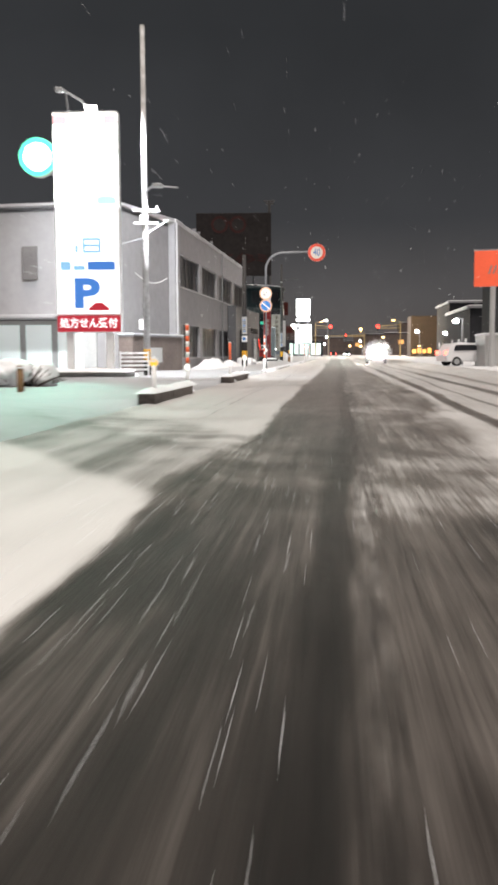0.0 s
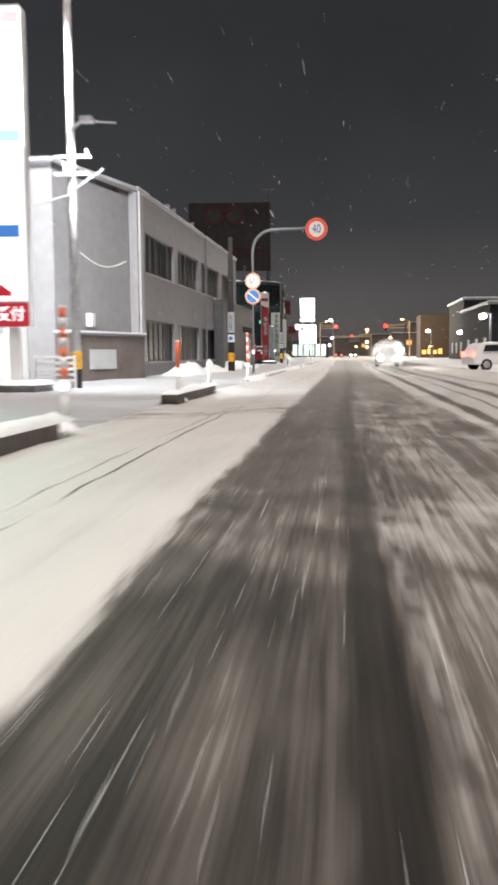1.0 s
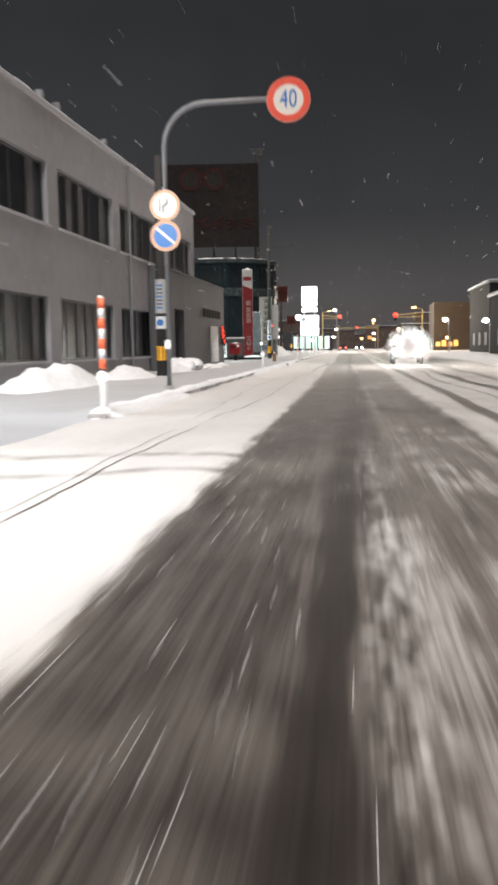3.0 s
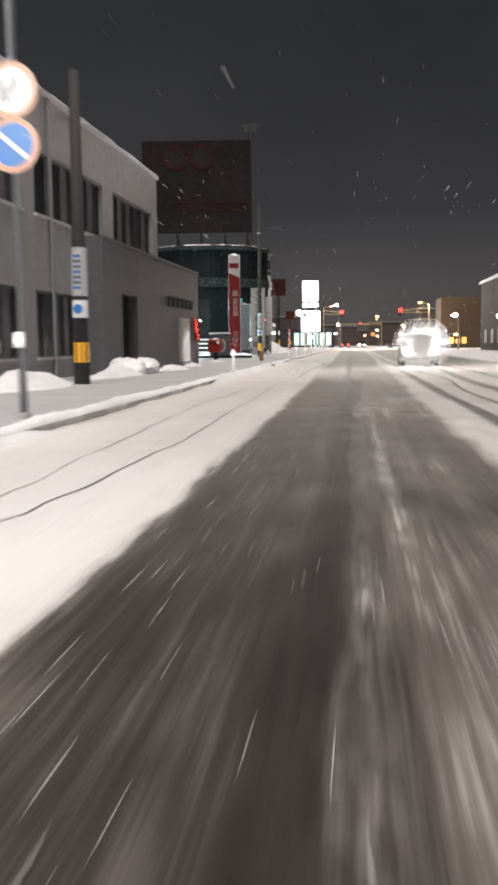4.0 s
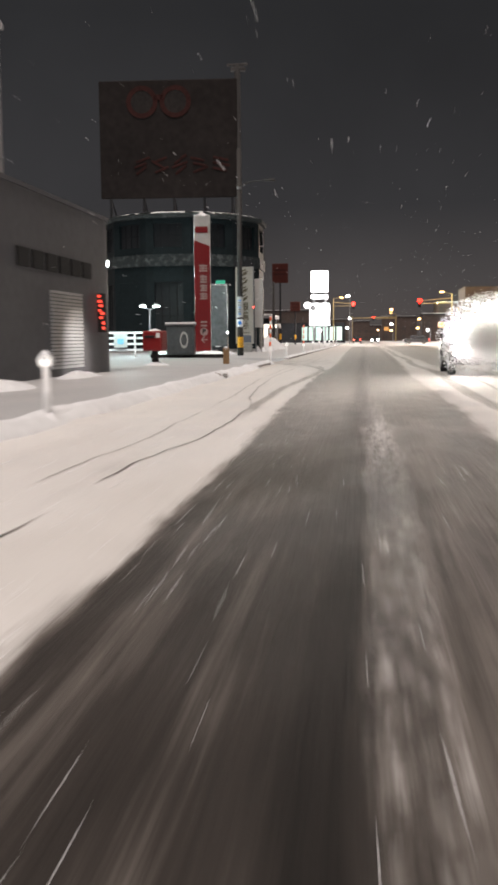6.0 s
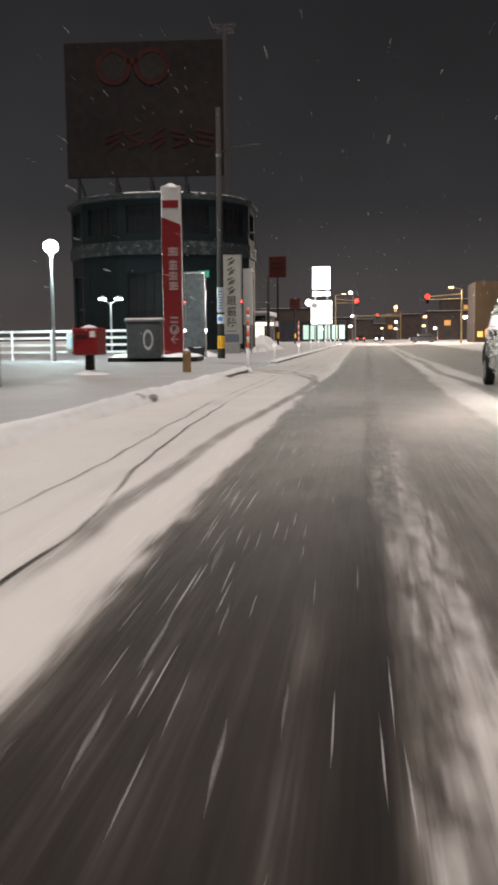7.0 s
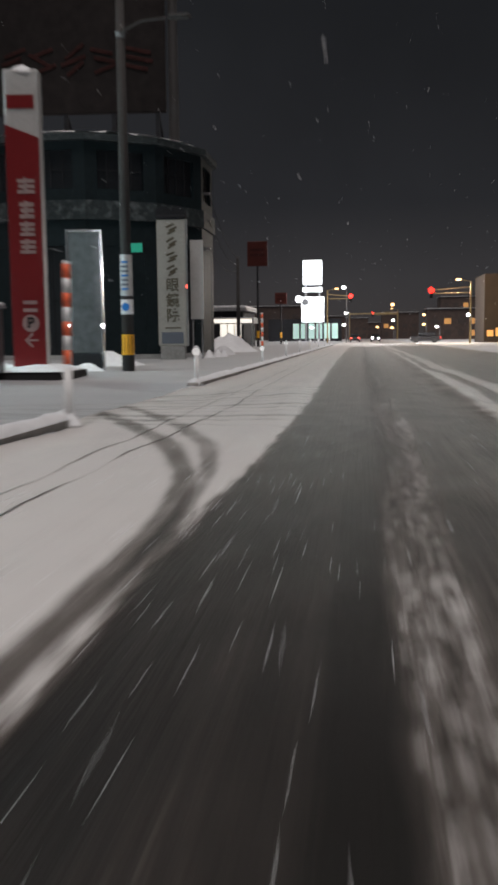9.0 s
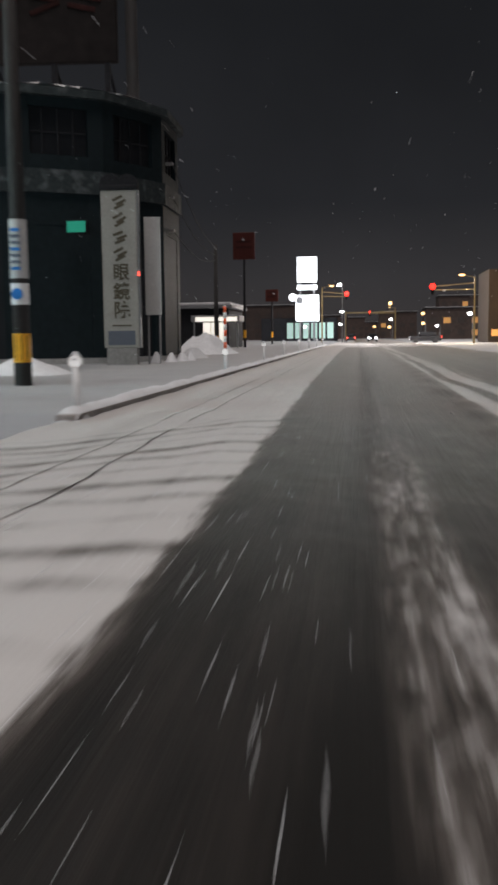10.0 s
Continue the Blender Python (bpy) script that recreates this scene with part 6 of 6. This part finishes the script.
# ---- roadside bush and bollard ----
def bush(x, y, size, seed):
    b = thing("snowy_shrub", pose(x, y, 0.05) @ Matrix.Diagonal((size, size, size, 1)), "rounded roadside shrub bowed under fresh snow", "shrub", "snowy shrubs")
    rnd = random.Random(seed)
    tw = bmesh.new()
    for k in range(60):
        a, q = rnd.uniform(0, 6.28), rnd.uniform(0.1, 1.3)
        rod((0.2 * math.cos(a), 0.15 * math.sin(a), -0.05), (q * math.cos(a), q * 0.7 * math.sin(a), 0.75 - 0.3 * q + rnd.uniform(-0.1, 0.1)), 0.02, 0.008, 5, tw)
    part("branches", tw, BARK, b)
    for k in range(9):
        a, q = rnd.uniform(0, 6.28), rnd.uniform(0.1, 1.0)
        o = part("snow_pad", lump(rnd.uniform(0.38, 0.58), k * 2.3, 0.7), SNOW, b, smooth=True)
        o.location = (q * math.cos(a), 0.7 * q * math.sin(a), 0.50 - 0.22 * q)


bush(-8.0, 22.2, 1.0, 5)
bush(-6.75, 66.6, 0.75, 8)
bush(-6.7, 68.6, 0.7, 9)
for x, y, r in ((-3.28, 77.6, 0.13), (-3.12, 77.9, 0.08)):
    single("kerb_rubble", lump(r, y, 0.7, 2), KERB, "broken lump of kerb concrete lying in the snow", "rubble", pose(x, y, 0.14), "kerb rubble")
bl = thing("wooden_bollard", pose(-6.75, 19.0, 0.0), "brown wooden bollard with a snowy top", "bollard")
part("stake", rod((0, 0, -0.1), (0, 0, 0.72), 0.075, 0.07, 12), WOOD, bl, smooth=True)
part("snow_cap", heap(0.08, 0.08, 0.05, 2.2), SNOW, bl, smooth=True).location = (0, 0, 0.715)


# ---- kerbs: stones, caps of snow ----
KERB_BROWN = mat("kerb_brown_concrete", (0.19, 0.165, 0.15), 0.9, vary=0.35, scale=6, bump=0.6, random_tint=0.12)


def stone_mesh(h, w, material):
    bm = box(-w, w, 0.01, 0.59, -0.05, h, 0.014)
    me = bpy.data.meshes.new("kerb_stone")
    bm.to_mesh(me)
    bm.free()
    me.materials.append(material)
    return me


stone_me, white_me, pale_me, tall_me = stone_mesh(0.155, 0.11, KERB), stone_mesh(0.155, 0.11, KERB_WHITE), stone_mesh(0.155, 0.11, GREYWHITE), stone_mesh(0.26, 0.16, KERB_BROWN)
for j, (a, e) in enumerate(KERBS):
    b = thing("kerb", pose(KX, a, 0), "concrete kerb stones under a rounded cap of snow", "kerb", "kerbs", "structure")
    k = int((e - a) / 0.6)
    for i in range(k):
        o = new("kerb_stone", tall_me if j < 3 else white_me if j == 3 and 8 < i < 32 and (i // 2) % 2 == 0 else pale_me if j == 3 and 8 < i < 32 else stone_me)
        o.parent = b
        o.location = (0, i * 0.6, 0)

    def cap_z(x, y):
        edge = min(1, 5 * (0.19 - abs(x) / (1 if j < 3 else 0.68)), 3 * (y + 0.1), 3 * (e - a + 0.1 - y))
        tip = 1 if j < 3 else max(0.05, min(1, (y + 0.1) / 0.16, (e - a + 0.1 - y) / 0.16))
        return (0.255 if j < 3 else 0.150) * tip + (0.095 if j < 3 else 0.085) * math.sqrt(max(0, edge)) * (1 + 0.6 * nz(j + x, y, 0.8) + 0.3 * nz(j, y, 3))

    if j >= 3:
        def slump_z(x, y):
            u = min(1, max(0, (x - 0.11) / 0.18))
            full = max(0.3, max(1 - smooth01(5, 8, y), smooth01(18, 22, y)) * (1 - smooth01(43, 46, y))) if j == 3 else 0.3
            full = 0.08 if j == 3 and 8 < y < 18 else full
            return (0.20 * full * (1 - u) ** 0.6 + 0.012 * (1 - u)) * max(0.02, min(1, y / 0.7, (e - a - 0.3 - y) / 0.7)) * min(1.05, max(0.8, 1.0 + 0.6 * nz(j, y, 0.35, 3) + 0.3 * nz(x, y, 2, 1)))

        part("snow_slump", grid([0.112 + 0.018 * i for i in range(12)], [0.3 * i for i in range(int((e - a) / 0.3))], slump_z), SNOW, b, smooth=True)
    part("snow_cap", grid([(-0.19 + 0.0475 * i) * (1 if j < 3 else 0.68) for i in range(8)] + [0.19 if j < 3 else 0.13], [-0.1 + (e - a + 0.2) * i / (k * 2) for i in range(k * 2 + 1)], cap_z), SNOW, b, smooth=True)


# ---- falling snow ----
FLAKES_OCT = ((0, 2, 4), (2, 1, 4), (1, 3, 4), (3, 0, 4), (2, 0, 5), (1, 2, 5), (3, 1, 5), (0, 3, 5))


def halo_material():
    m = bpy.data.materials.new("halo_flake")
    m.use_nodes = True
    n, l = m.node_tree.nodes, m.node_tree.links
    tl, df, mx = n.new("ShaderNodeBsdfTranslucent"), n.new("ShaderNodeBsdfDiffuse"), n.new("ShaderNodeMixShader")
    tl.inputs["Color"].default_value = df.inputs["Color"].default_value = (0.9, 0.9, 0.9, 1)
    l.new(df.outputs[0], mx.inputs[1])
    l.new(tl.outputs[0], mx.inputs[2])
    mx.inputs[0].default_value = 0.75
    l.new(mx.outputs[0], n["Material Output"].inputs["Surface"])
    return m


def headlamp_halo():
    """Cloud of tiny flakes round the front of the oncoming car, added to imitate headlamp glare."""
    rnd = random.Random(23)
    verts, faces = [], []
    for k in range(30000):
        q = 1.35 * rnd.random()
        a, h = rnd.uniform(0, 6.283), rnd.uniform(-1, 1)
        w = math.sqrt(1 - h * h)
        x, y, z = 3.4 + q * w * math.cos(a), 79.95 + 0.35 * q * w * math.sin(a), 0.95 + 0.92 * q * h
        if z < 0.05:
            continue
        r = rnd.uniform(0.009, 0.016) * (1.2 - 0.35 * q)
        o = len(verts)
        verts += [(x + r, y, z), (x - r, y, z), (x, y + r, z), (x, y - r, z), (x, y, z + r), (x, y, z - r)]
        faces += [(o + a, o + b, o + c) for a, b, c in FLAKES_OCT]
    me = bpy.data.meshes.new("glare_halo")
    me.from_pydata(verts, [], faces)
    me.materials.append(halo_material())
    return tagged(new("glare_halo", me), "cloud of fine flakes added as glare around headlamps", "snow", kind="stuff")


headlamp_halo()
single("snow_verge", heap(2.5, 4.6, 0.22, 5.2, 36), SNOW, "low rounded verge of old snow beside a driveway", "snow heap", pose(-3.4, 1.4, -0.02), "snow heaps", smooth=True)


def falling_snow():
    """Loose flakes in the air over the road, none in the way of the camera."""
    rnd = random.Random(11)
    verts, faces = [], []
    for k in range(4800):
        if k < 3000:
            # low over the road, drawn out long in place of headlight on their streaks
            x, y = rnd.uniform(-1.15, -0.12) if rnd.random() < 0.85 else rnd.uniform(-0.12, 0.8), rnd.uniform(-1, 99)
            z = rnd.uniform(0.12, 0.60) if abs(x - 0.1) > 0.3 else rnd.uniform(0.08, 0.36)
            r, half = rnd.uniform(0.0012, 0.0024), rnd.uniform(0.06, 0.13)
        elif k < 4200:
            x, y, z = rnd.uniform(-4, 4), rnd.uniform(2, 112), rnd.uniform(1.3, 4.5)
            r = rnd.uniform(0.004, 0.009)
            half = r * rnd.uniform(1, 1.6)
        else:
            x, y, z = rnd.uniform(-8, 9), rnd.uniform(2, 140), rnd.uniform(0.3, 9)
            r = half = rnd.uniform(0.005, 0.010)
        if abs(x - 0.1) < 0.6 and 0.66 < z < 1.6:
            continue
        o = len(verts)
        dx, dz = half * rnd.uniform(-0.10, 0.04), half * rnd.uniform(-0.08, 0.05)
        verts += [(x + r, y, z), (x - r, y, z), (x + dx, y + half, z + dz), (x - dx, y - half, z - dz), (x, y, z + r), (x, y, z - r)]
        faces += [(o + a, o + b, o + c) for a, b, c in FLAKES_OCT]
    me = bpy.data.meshes.new("falling_snow")
    me.from_pydata(verts, [], faces)
    me.materials.append(FLAKE)
    return tagged(new("falling_snow", me), "loose white snowflakes falling through the night air", "snow", kind="stuff")


falling_snow()
